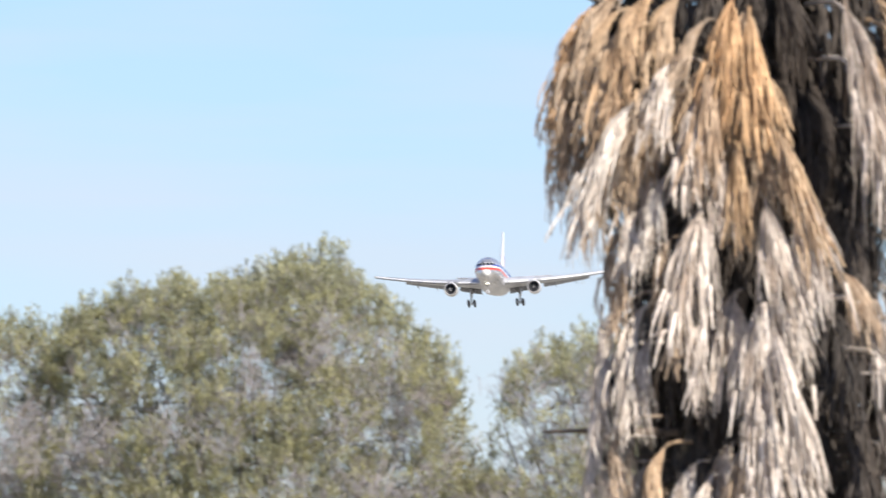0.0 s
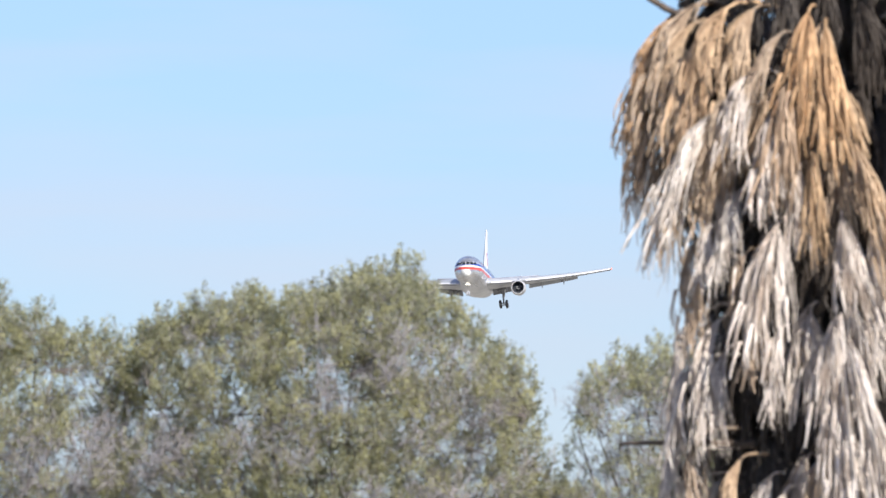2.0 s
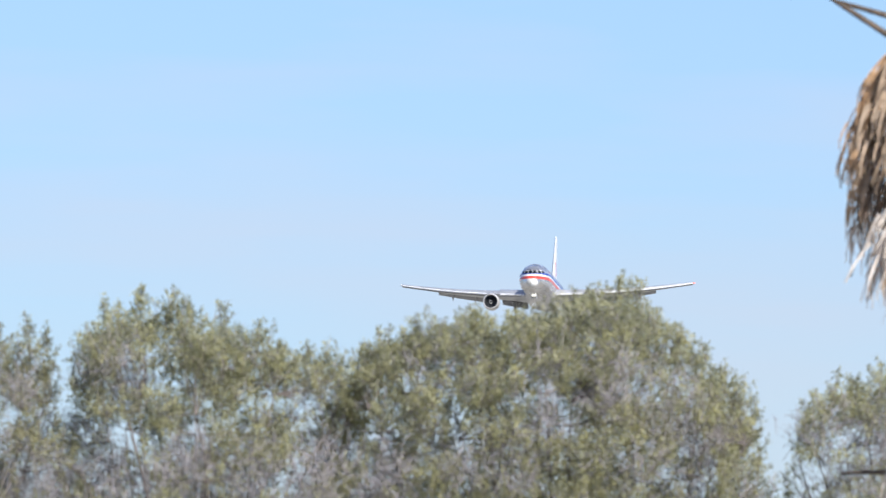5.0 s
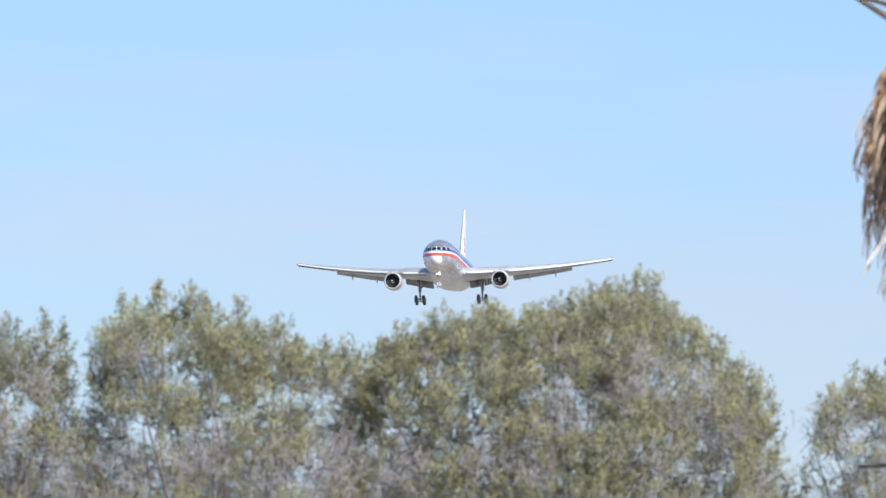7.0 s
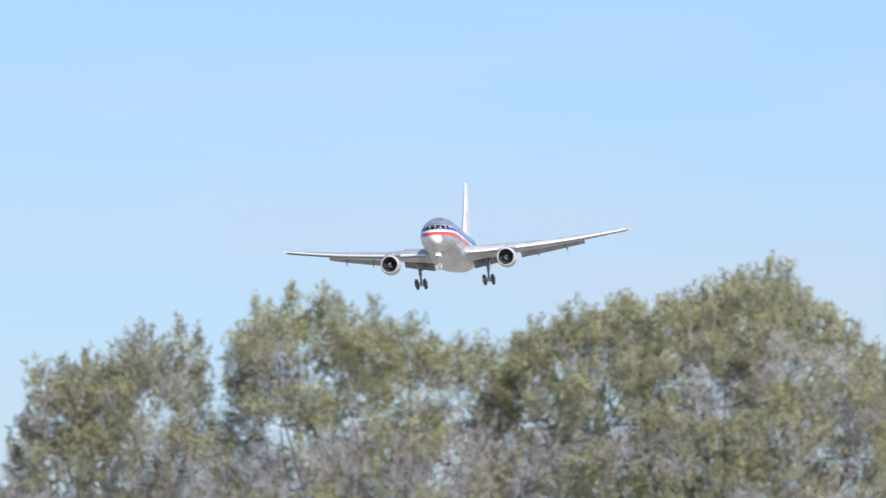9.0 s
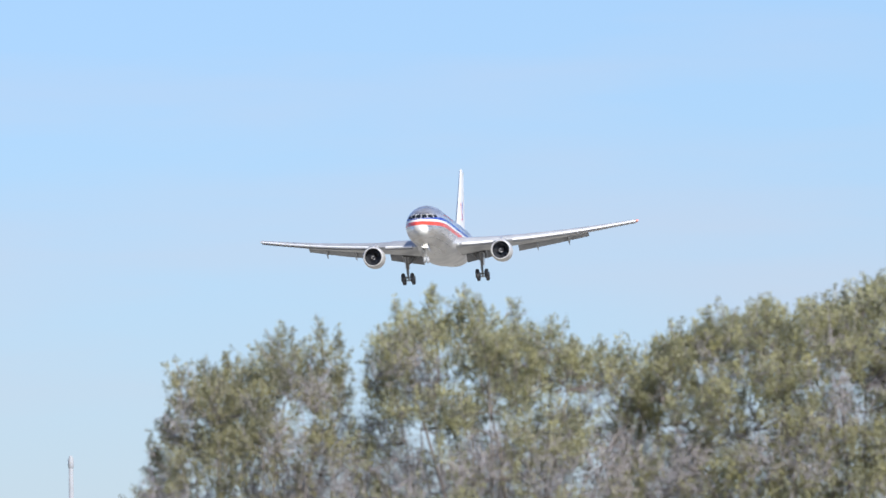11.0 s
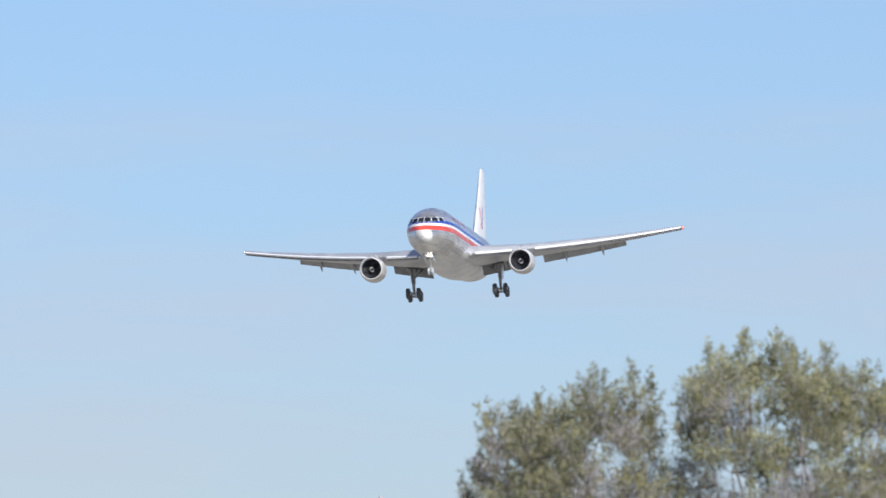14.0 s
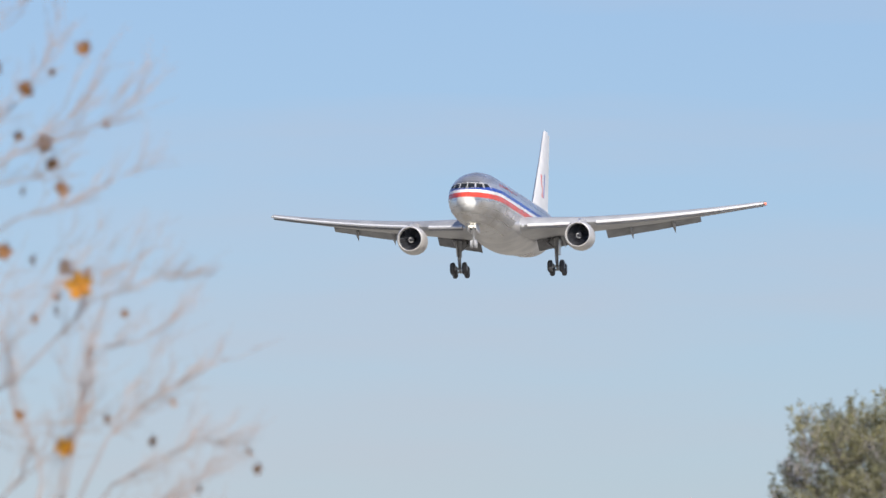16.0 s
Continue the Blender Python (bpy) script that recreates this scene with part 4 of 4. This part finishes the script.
def field_tree(seed, base, skyline, label, bare=(), holes=(), boughs=(), dense=1.0, depth=2.2, leaf=M_LEAF):
    """skyline: across and height of the crown's tips; bare: zones of leafless twigs; holes: gaps that let the sky through."""
    rng = np.random.default_rng(seed)
    rnd = random.Random(seed)
    root = tagged(new("tree"), label, "tree", "row of trees")
    # laid out at 190 m and brought nearer the eye, shrunk with the distance
    near = 0.605
    root.location, root.scale = (base[0] * near, base[1] * near, EYE * (1 - near)), (near, near, near)
    bx = base[0]
    sx, sz = [p[0] for p in skyline], [p[1] for p in skyline]
    mid, half, top = (sx[0] + sx[-1]) / 2, (sx[-1] - sx[0]) / 2, max(sz)

    def edge(x):
        return float(np.interp(x, sx, sz))

    def inner(x):
        """The crown's height a little way in from its edge."""
        return min(edge(x - 0.2), edge(x), edge(x + 0.2))

    def bulge(x, z):
        """How far the crown swells towards the front and the back there."""
        return depth * max(0.12, 1 - ((x - mid) / (half + 0.2)) ** 2) ** 0.5 * min(1, 0.35 + 0.35 * (edge(x) - z))

    clumps = []
    for x, z in skyline:
        clumps.append((Vector((x - bx + 0.14 * (mid - x) / half, rnd.uniform(-0.5, 0.3) * depth * 0.4, z - 0.38)), rnd.uniform(0.16, 0.23), "tip"))
        clumps.append((Vector((x - bx + 0.28 * (mid - x) / half + rnd.uniform(-0.1, 0.1), rnd.uniform(-0.5, 0.5) * depth * 0.4, z - 0.74)), 0.32, "leafy"))
    x = sx[0]
    while x < sx[-1]:
        x += rnd.uniform(0.13, 0.27)
        if not within(holes, x, edge(x) - 0.4, 0.15):
            clumps.append((Vector((x - bx, rnd.uniform(-0.6, 0.6) * depth * 0.5, 0.5 * (edge(x) + inner(x)) - rnd.uniform(0.38, 0.72))), rnd.uniform(0.15, 0.30), "tip"))
    z = 7.4
    while z < top and half > 1:
        z += 0.36
        for i in range(int(2 * half / 0.42) + 1):
            for layer, chance in ((-1.0, 0.72), (-0.35, 0.50), (0.35, 0.5), (0.95, 0.62)):
                px, pz = sx[0] + 0.42 * i + rnd.uniform(-0.22, 0.22), z + rnd.uniform(-0.20, 0.20)
                if pz > inner(px) - 0.40 or rnd.random() > chance * (0.5 if z < 8.8 else 1.35 if pz < 11.5 and layer > 0 else 1.0) or within(holes, px, pz, 0.12):
                    continue
                kind = "leafy"
                if within(bare, px, pz):
                    luck = rnd.random()
                    if luck > 0.92:
                        continue
                    kind = "bare" if luck > 0.64 or (layer > 0 and pz < 11.6) else "sparse"
                elif pz < inner(px) - 0.85 and rnd.random() < 0.19:
                    kind = "bare"
                clumps.append((Vector((px - bx, layer * bulge(px, pz) + rnd.uniform(-0.25, 0.25), pz)), rnd.uniform(0.24, 0.48), kind))
    # trunk and limbs
    fork = Vector(((mid - bx) * 0.3, 0, 5.2))
    part("trunk", tube_mesh("trunk", [([(0, 0, -0.8), (0.05, 0, 0.5), ((mid - bx) * 0.15, 0.05, 3.1), fork], [0.36, 0.27, 0.23, 0.20])], 12), M_BARK, root, "grey-brown trunk")
    limbs = []
    for i in range(14):
        gx = mid + half * (-0.88 + 1.76 * i / 13)
        goal = Vector((gx - bx, rnd.uniform(-0.6, 0.6) * depth, 9.0 + (edge(gx) - 9.0) * rnd.uniform(0.45, 0.78)))
        a = fork.lerp(goal, 0.35) + Vector((rnd.uniform(-0.2, 0.2), rnd.uniform(-0.2, 0.2), 0.35))
        b = fork.lerp(goal, 0.7) + Vector((rnd.uniform(-0.2, 0.2), rnd.uniform(-0.2, 0.2), 0.25))
        line = [fork, a, b, goal]
        limbs.append(line)
        part("limb", tube_mesh("limb", [(line, [0.07, 0.036, 0.021, 0.010])], 8), M_BARK, root)
    for bough in boughs:
        run = [fork] + [Vector((px - bx, -0.9 + 0.1 * i, pz)) for i, (px, pz) in enumerate(bough)]
        part("limb", tube_mesh("limb", [(run, [0.06] + [0.034 - 0.026 * i / (len(bough) - 1) for i in range(len(bough))])], 8), M_BARK, root)
    joints = [p.lerp(q, t / 5) for line in limbs for p, q in zip(line[1:], line[2:]) for t in range(6)]
    runs, twigs, spots, ups = [], [], [], []
    for c, r, kind in clumps:
        start = min(joints, key=lambda q: (q - c).length + (0.8 if q.z > c.z else 0.0))
        kink = start.lerp(c, 0.55) + Vector((rnd.uniform(-0.15, 0.15), rnd.uniform(-0.15, 0.15), -0.08))
        runs.append(([start, kink, c, c + Vector((rnd.uniform(-0.1, 0.1), 0, r * 0.7))], [0.010, 0.008, 0.006, 0.003]))
        if kind == "bare":
            for k in range(38):
                d = Vector((rnd.gauss(0, 0.9), rnd.gauss(0, 0.9), rnd.gauss(0.3, 0.8))).normalized()
                L = rnd.uniform(0.15, 0.42)
                q = c + Vector((rnd.gauss(0, 0.2), rnd.gauss(0, 0.2), rnd.gauss(-0.05, 0.2)))
                m, e = q + d * L * 0.5 + Vector((0, 0, -0.03)), q + d * L + Vector((0, 0, 0.06))
                twigs.append(([q, m, e], [0.007, 0.005, 0.003]))
                for j in range(3):
                    g = q.lerp(e, rnd.uniform(0.3, 0.95))
                    dd = (d + Vector((rnd.gauss(0, 0.6), rnd.gauss(0, 0.6), rnd.gauss(0.2, 0.5)))).normalized()
                    twigs.append(([g, g + dd * rnd.uniform(0.1, 0.3)], [0.006, 0.003]))
            continue
        full = rnd.uniform(0.4, 1.2) * dense * (0.6 if kind == "sparse" else 1.0)
        for k in range(int(15 * full * (r / 0.34) ** 2) + 4):
            d = Vector((rnd.gauss(0, 1), rnd.gauss(0, 1), rnd.gauss(0.25, 1))).normalized()
            q = c + d * r * rnd.uniform(0.3, 1.0) ** 0.7
            if kind == "tip":
                q = c + Vector((rnd.gauss(0, 0.36) * r, rnd.gauss(0, 0.36) * r, rnd.triangular(-0.9, 1.7, -0.2) * r))
            if within(holes, q.x + bx, q.z):
                continue
            u = (d * 0.5 + Vector((rnd.gauss(0, 0.22), rnd.gauss(0, 0.22), 0.9))).normalized()
            spots.append(tuple(q))
            ups.append(tuple(u))
            if k % 2 == 0:
                s, m = c.lerp(q, rnd.uniform(0.1, 0.5)), c.lerp(q, 0.65) + Vector((0, 0, -0.05))
                twigs.append(([s, m, q + u * 0.16], [0.009, 0.007, 0.004]))
    part("branch", tube_mesh("branch", runs, 5), M_BARK, root, "thin grey branches")["kind"] = "stuff"
    part("twig", tube_mesh("twig", twigs, 3), M_TWIG, root, "pale bare twigs")["kind"] = "stuff"
    me = leaf_cloud("crown", spots, ups, rng, 30, 0.058, 0.125)
    part("crown", me, leaf, root, "small olive-green leaves in loose tufts", smooth=False)["kind"] = "stuff"
    return root


# across and height of the crowns' tips
TREE_C = [(-14.95, 11.3), (-14.89, 12.08), (-14.68, 12.60), (-14.35, 13.31), (-13.98, 13.30), (-13.50, 13.58), (-13.05, 13.35), (-12.69, 13.76), (-12.32, 13.80), (-12.05, 13.62),
          (-11.78, 14.04), (-11.54, 13.88), (-11.44, 13.2)]
TREE_B = [(-11.22, 13.30), (-11.10, 13.62), (-10.76, 14.36), (-10.46, 14.16), (-10.08, 14.58), (-9.79, 14.28), (-9.45, 14.41), (-9.19, 14.25), (-8.63, 14.22), (-8.37, 13.82),
          (-7.97, 13.98), (-7.60, 13.74), (-7.15, 13.72), (-6.75, 13.62), (-6.48, 13.40)]
TREE_A = [(-6.55, 12.9), (-6.40, 13.55), (-6.08, 13.75), (-5.62, 13.98), (-5.42, 14.18), (-4.94, 14.02), (-4.60, 14.20), (-4.42, 14.31), (-3.79, 14.18), (-3.45, 14.28), (-3.10, 14.44),
          (-2.52, 14.57), (-2.20, 14.66), (-1.90, 14.82), (-1.56, 14.70), (-1.29, 14.29), (-0.88, 14.01), (-0.37, 13.66), (-0.06, 13.34), (0.23, 13.02), (0.44, 12.74), (0.56, 11.94), (0.63, 10.98)]
TREE_D = [(0.80, 11.0), (0.88, 11.80), (1.02, 12.62), (1.21, 12.93), (1.58, 13.13), (2.00, 13.26), (2.43, 13.40), (3.0, 13.3), (3.6, 13.3), (4.4, 12.9), (5.0, 12.0)]
field_tree(11, (-13.1, 190.0), TREE_C, "dusty olive-green tree with a loose tufted crown at the row's end",
           bare=((-12.5, 11.0, 1.0, 1.0), (-11.6, 11.5, 0.5, 1.1), (-13.9, 10.9, 0.7, 0.8)), holes=((-12.50, 12.45, 0.11, 0.34), (-11.29, 12.75, 0.15, 0.75), (-12.9, 11.4, 0.1, 0.16), (-11.8, 11.3, 0.1, 0.2)),
           dense=0.85, leaf=M_DUSKYLEAF)
field_tree(12, (-9.3, 190.0), TREE_B, "thin-crowned olive-grey tree with pale twigs showing through",
           bare=((-10.0, 11.3, 1.35, 1.1), (-7.0, 12.0, 0.75, 1.2), (-10.9, 12.2, 0.4, 0.9), (-8.6, 11.0, 1.0, 0.8)),
           holes=((-11.27, 12.75, 0.14, 0.75), (-10.3, 12.0, 0.13, 0.20), (-7.58, 12.6, 0.08, 0.13), (-10.0, 11.0, 0.13, 0.22), (-7.1, 12.5, 0.07, 0.10),
                  (-9.1, 12.1, 0.13, 0.24), (-8.2, 12.1, 0.08, 0.10), (-9.6, 12.9, 0.07, 0.10)),
           boughs=(((-8.70, 9.6), (-8.86, 11.46), (-9.01, 12.22), (-9.12, 12.9)), ((-9.4, 9.4), (-9.9, 11.2), (-10.2, 12.3), (-10.4, 13.0))), dense=0.85)
field_tree(13, (-3.0, 190.0), TREE_A, "broad dense olive-green tree, the tallest of the row",
           bare=((-6.2, 11.0, 0.8, 0.9), (-0.6, 11.3, 0.7, 1.0), (-3.0, 12.2, 0.4, 0.4), (-1.6, 10.5, 0.5, 0.4)), holes=((-2.81, 12.24, 0.04, 0.08), (-0.6, 11.2, 0.12, 0.22), (-6.4, 11.6, 0.1, 0.15), (-0.2, 12.3, 0.09, 0.12)), dense=0.9)
field_tree(14, (2.8, 190.0), TREE_D, "smaller sparse olive-green tree behind the palm",
           bare=((1.3, 11.3, 1.1, 1.3),), holes=((1.2, 11.4, 0.12, 0.18), (1.08, 10.9, 0.1, 0.2), (1.5, 10.8, 0.1, 0.14), (1.6, 11.7, 0.1, 0.14)), dense=0.68)


# ---- a far mast beyond the row ----
def mast():
    root = tagged(new("mast"), "tall slim grey metal mast standing far behind the trees", "mast")
    root.location = (-34.05, 400.0, 0)
    part("pole", tube_mesh("pole", [([(0, 0, 0), (0, 0, 8), (0, 0, 16), (0, 0, 22.5)], [0.24, 0.19, 0.14, 0.08])], 14), M_MAST, root)
    part("cap", revolve([(22.5, 0.08), (22.55, 0.10), (22.85, 0.10), (22.96, 0.04)], 14, "z"), M_MAST, root)
    part("base_plate", revolve([(0.0, 0.55), (0.05, 0.55), (0.08, 0.32)], 14, "z"), M_MAST, root)


mast()


# ---- the nearly bare sycamore ----
def sycamore():
    root = tagged(new("sycamore"), "nearly bare sycamore with thin twigs and a few dry brown leaves", "tree")
    ox, oy = -8.6, 45.0
    # a little farther than laid out, so grown away from the eye
    near = 1.08
    root.location, root.scale = (ox * near + 0.0, oy * near, EYE * (1 - near)), (near, near, near)
    rnd = random.Random(21)
    part("trunk", tube_mesh("trunk", [([(0, 0, -0.75), (0.03, 0, 0.5), (0.1, 0, 1.6), (0.2, 0.1, 2.6), (0.28, 0.1, 4.2), (0.25, 0.1, 6.2), (0.2, 0.1, 8.0)], [0.24, 0.17, 0.14, 0.12, 0.09, 0.055, 0.01])], 12),
         M_BARK, root, "pale grey slender trunk")
    # limbs: start, end as across and height; the twigs fork off them
    limbs = [((-8.35, 2.6), (-6.65, 4.02), (-6.10, 4.48)), ((-8.30, 2.9), (-6.85, 4.30), (-6.30, 5.0)), ((-8.30, 2.3), (-6.65, 3.70), (-5.85, 4.08)),
             ((-8.28, 3.6), (-7.0, 4.70), (-6.15, 4.95)), ((-8.30, 4.1), (-7.1, 5.02), (-6.25, 5.62)), ((-8.30, 4.6), (-7.1, 5.45), (-6.45, 6.15)),
             ((-8.30, 2.0), (-6.55, 3.45), (-6.36, 4.60)), ((-8.32, 3.2), (-7.0, 4.55), (-6.75, 5.5)), ((-8.3, 5.2), (-7.3, 5.95), (-6.6, 6.5)),
             ((-8.3, 1.8), (-6.5, 3.3), (-5.9, 3.9)), ((-8.3, 3.9), (-7.2, 4.2), (-6.2, 4.32))]
    twigs, tips = [], []
    for a, b, c in limbs:
        p0, p1, p2 = (Vector((q[0] - ox, rnd.uniform(-0.4, 0.4), q[1])) for q in (a, b, c))
        mid = p0.lerp(p1, 0.5) + Vector((0, 0, -0.12))
        part("limb", tube_mesh("limb", [([p0, mid, p1, p1.lerp(p2, 0.5) + Vector((0.02, 0, 0.03)), p2], [0.011, 0.006, 0.0033, 0.0022, 0.0012])], 7), M_SYCTWIG, root)
        for k in range(14):
            t = rnd.random()
            s = p1.lerp(p2, t) if k > 3 else mid.lerp(p1, 0.3 + 0.7 * t)
            d = ((p2 - p1).normalized() + Vector((rnd.uniform(-0.5, 0.5), rnd.uniform(-0.6, 0.6), rnd.uniform(-0.45, 0.6)))).normalized()
            L = rnd.uniform(0.10, 0.32)
            m1, e = s + d * L * 0.5 + Vector((0, 0, -0.02)), s + d * L + Vector((0, 0, 0.06))
            twigs.append(([s, m1, e], [0.0028, 0.002, 0.001]))
            tips.append((m1, e))
            for j in range(4):
                u = rnd.random()
                g = m1.lerp(e, u)
                dd = (d + Vector((rnd.uniform(-0.7, 0.7), rnd.uniform(-0.6, 0.6), rnd.uniform(-0.5, 0.7)))).normalized()
                twigs.append(([g, g + dd * rnd.uniform(0.06, 0.22)], [0.0018, 0.0009]))
    # the outer boughs that reach across the sky
    boughs = [[(-8.2, 1.2), (-7.0, 2.8), (-6.45, 3.70), (-6.377, 4.05), (-6.32, 4.37), (-6.24, 4.73)], [(-8.2, 3.3), (-7.2, 4.1), (-6.593, 4.48), (-6.435, 4.64), (-6.278, 4.787), (-6.03, 4.877), (-5.895, 4.91)],
              [(-7.0, 2.8), (-6.5, 3.55), (-6.30, 4.05), (-6.21, 4.235), (-6.086, 4.37), (-5.917, 4.47), (-5.74, 4.57)], [(-6.60, 3.6), (-6.47, 4.05), (-6.50, 4.167), (-6.593, 4.35), (-6.63, 4.6)],
              [(-6.9, 2.9), (-6.45, 3.7), (-6.19, 4.05), (-6.007, 4.145), (-5.83, 4.235), (-5.67, 4.21)], [(-6.35, 4.3), (-6.29, 4.595), (-6.10, 4.63), (-5.895, 4.753)],
              [(-8.2, 4.2), (-7.2, 5.0), (-6.593, 5.38), (-6.368, 5.474), (-6.20, 5.53), (-6.113, 5.61)], [(-8.2, 4.0), (-7.0, 5.2), (-6.593, 5.61), (-6.50, 5.744), (-6.39, 6.037)],
              [(-8.2, 4.4), (-7.2, 5.1), (-6.593, 5.29), (-6.345, 5.30)], [(-8.2, 3.8), (-7.2, 4.7), (-6.6, 5.12), (-6.35, 5.2), (-6.08, 5.33)], [(-6.7, 3.4), (-6.2, 3.8), (-5.95, 4.02), (-5.75, 4.12)]]
    for line in boughs:
        run = [Vector((x - ox, rnd.uniform(-0.08, 0.08), z)) for x, z in line]
        part("limb", tube_mesh("limb", [(run, [0.0070 - 0.0056 * i / (len(run) - 1) for i in range(len(run))])], 7), M_SYCTWIG, root)
        for k in range(4 * len(run)):
            i = rnd.randrange(max(0, len(run) - 4), len(run) - 1)
            s, d = run[i].lerp(run[i + 1], rnd.random()), (run[i + 1] - run[i]).normalized()
            d = (d + Vector((rnd.uniform(-0.5, 0.5), rnd.uniform(-0.5, 0.5), rnd.uniform(-0.3, 0.8)))).normalized()
            e = s + d * rnd.uniform(0.06, 0.22)
            twigs.append(([s, s.lerp(e, 0.5) - Vector((0, 0, 0.015)), e], [0.0026, 0.002, 0.001]))
            for j in range(2):
                g = s.lerp(e, rnd.uniform(0.4, 1))
                twigs.append(([g, g + (d + Vector((rnd.uniform(-0.6, 0.6), rnd.uniform(-0.5, 0.5), rnd.uniform(-0.3, 0.7)))).normalized() * rnd.uniform(0.06, 0.18)], [0.0018, 0.0009]))
    part("twig", tube_mesh("twig", twigs, 4), M_SYCTWIG, root, "thin grey twigs")["kind"] = "stuff"

    def leaf(seed):
        """A curled five-lobed dry leaf of unit width."""
        r2 = random.Random(seed)
        bm = bmesh.new()
        rim = []
        for k in range(20):
            w = 2 * math.pi * k / 20
            r = 0.30 + 0.20 * abs(math.cos(2.5 * w)) ** 0.7 * r2.uniform(0.8, 1.2)
            x, z = r * math.sin(w), r * math.cos(w)
            rim.append(bm.verts.new((x, 0.9 * x * x + 0.5 * z * z + r2.uniform(-0.08, 0.08), z - 0.4)))
        c = bm.verts.new((0, 0.04, -0.4))
        for k in range(20):
            bm.faces.new((rim[k], rim[(k + 1) % 20], c))
        bmesh.ops.solidify(bm, geom=list(bm.faces), thickness=0.012)
        me = bpy.data.meshes.new("leaf")
        bm.to_mesh(me)
        bm.free()
        return me

    brown, gold = [leaf(k) for k in range(4)], leaf(9)
    for me in brown:
        me.materials.append(M_DRYLEAF)
    gold.materials.append(M_GOLDLEAF)
    # across, height, size in centimetres
    spots = [(-6.46, 5.45, 8), (-6.47, 5.39, 7), (-6.42, 5.27, 8), (-6.55, 5.25, 5), (-6.65, 5.00, 8), (-6.53, 4.98, 5), (-6.45, 4.97, 7), (-6.33, 4.94, 5),
             (-6.42, 4.77, 5), (-6.47, 4.71, 5), (-6.12, 4.73, 4), (-6.55, 4.34, 5), (-6.24, 4.35, 5), (-5.92, 4.38, 4), (-6.07, 4.26, 5), (-5.63, 4.13, 5),
             (-5.67, 4.21, 4), (-5.86, 4.06, 4), (-6.60, 5.49, 5), (-6.58, 5.67, 7), (-6.52, 5.64, 5), (-6.48, 5.75, 4), (-6.66, 5.75, 7), (-6.35, 5.87, 5),
             (-6.31, 5.83, 7), (-6.52, 5.32, 4), (-6.27, 5.54, 4), (-6.40, 4.82, 5)]
    for k, (x, z, cm) in enumerate(spots + [(-6.28, 4.87, 11), (-6.35, 4.22, 8)]):
        is_gold = k >= len(spots)
        ob = new("leaf", gold if is_gold else brown[k % 4])
        ob.parent = root
        if is_gold:
            ob["label"] = "golden yellow leaf"
        ob.matrix_local = pose(x - ox, rnd.uniform(-0.3, 0.3), z, rnd.uniform(-25, 25), rnd.uniform(-60, 60), rnd.uniform(-60, 60) + 180) @ Matrix.Scale(cm / 100 * (1.15 if is_gold else 1.0), 4)
        part("leaf_stalk", tube_mesh("leaf_stalk", [([(0, 0, -0.3), (0.05, 0.02, 0.2), (-0.05, 0, 0.9)], [0.02, 0.015, 0.01])], 3), M_SYCTWIG, ob)
    return root


sycamore()


# ---- what moves ----
PLANE_ROWS = [
    (0.0, 8.04, 2130.7, 143.36, 4.35, 0.72, 1.48),
    (0.5, 2.63, 2096.3, 141.51, 4.47, 0.67, 1.18),
    (1.0, -1.53, 2062.0, 139.79, 4.50, 0.66, 1.36),
    (1.5, -5.00, 2027.6, 137.85, 4.45, 0.72, 1.61),
    (2.0, -8.69, 1993.3, 136.64, 4.38, 0.77, 1.63),
    (2.5, -12.82, 1958.9, 134.71, 4.12, 0.85, 1.22),
    (3.0, -16.89, 1924.6, 132.59, 3.90, 0.93, 0.99),
    (3.5, -22.28, 1890.3, 130.51, 3.70, 1.04, 0.96),
    (4.0, -24.68, 1855.9, 128.53, 3.56, 1.05, 0.81),
    (4.5, -27.13, 1821.6, 126.57, 3.50, 1.08, 0.80),
    (5.0, -30.98, 1787.2, 124.91, 3.48, 1.03, 0.78),
    (7.5, -48.74, 1615.6, 116.02, 3.39, 0.85, 1.44),
    (8.0, -52.30, 1581.3, 114.12, 3.31, 0.81, 1.75),
    (8.5, -56.28, 1547.0, 112.36, 3.21, 0.78, 2.07),
    (9.0, -60.23, 1512.7, 110.51, 3.20, 0.65, 2.40),
    (9.5, -63.38, 1478.3, 108.52, 3.20, 0.71, 2.61),
    (12.0, -81.40, 1306.8, 99.09, 3.10, 0.81, 1.23),
    (12.5, -85.07, 1272.5, 97.21, 3.01, 0.86, 1.13),
    (13.0, -88.40, 1238.2, 95.42, 3.00, 0.91, 1.12),
    (13.5, -91.74, 1203.9, 93.75, 2.97, 0.97, 2.00),
    (14.0, -94.97, 1169.6, 92.13, 2.93, 0.97, 2.35),
    (14.5, -98.52, 1135.3, 90.26, 2.99, 0.96, 3.20),
    (15.0, -101.93, 1101.0, 88.49, 2.94, 1.02, 3.06),
    (15.5, -105.87, 1066.7, 86.64, 2.85, 0.97, 2.05),
    (16.0, -108.84, 1032.4, 84.88, 2.81, 1.00, 1.22),
]


def motions():
    walk(plane, [(t, pose(x, y, z, roll, -pitch, -90 - heading)) for t, x, y, z, heading, pitch, roll in PLANE_ROWS])


motions()
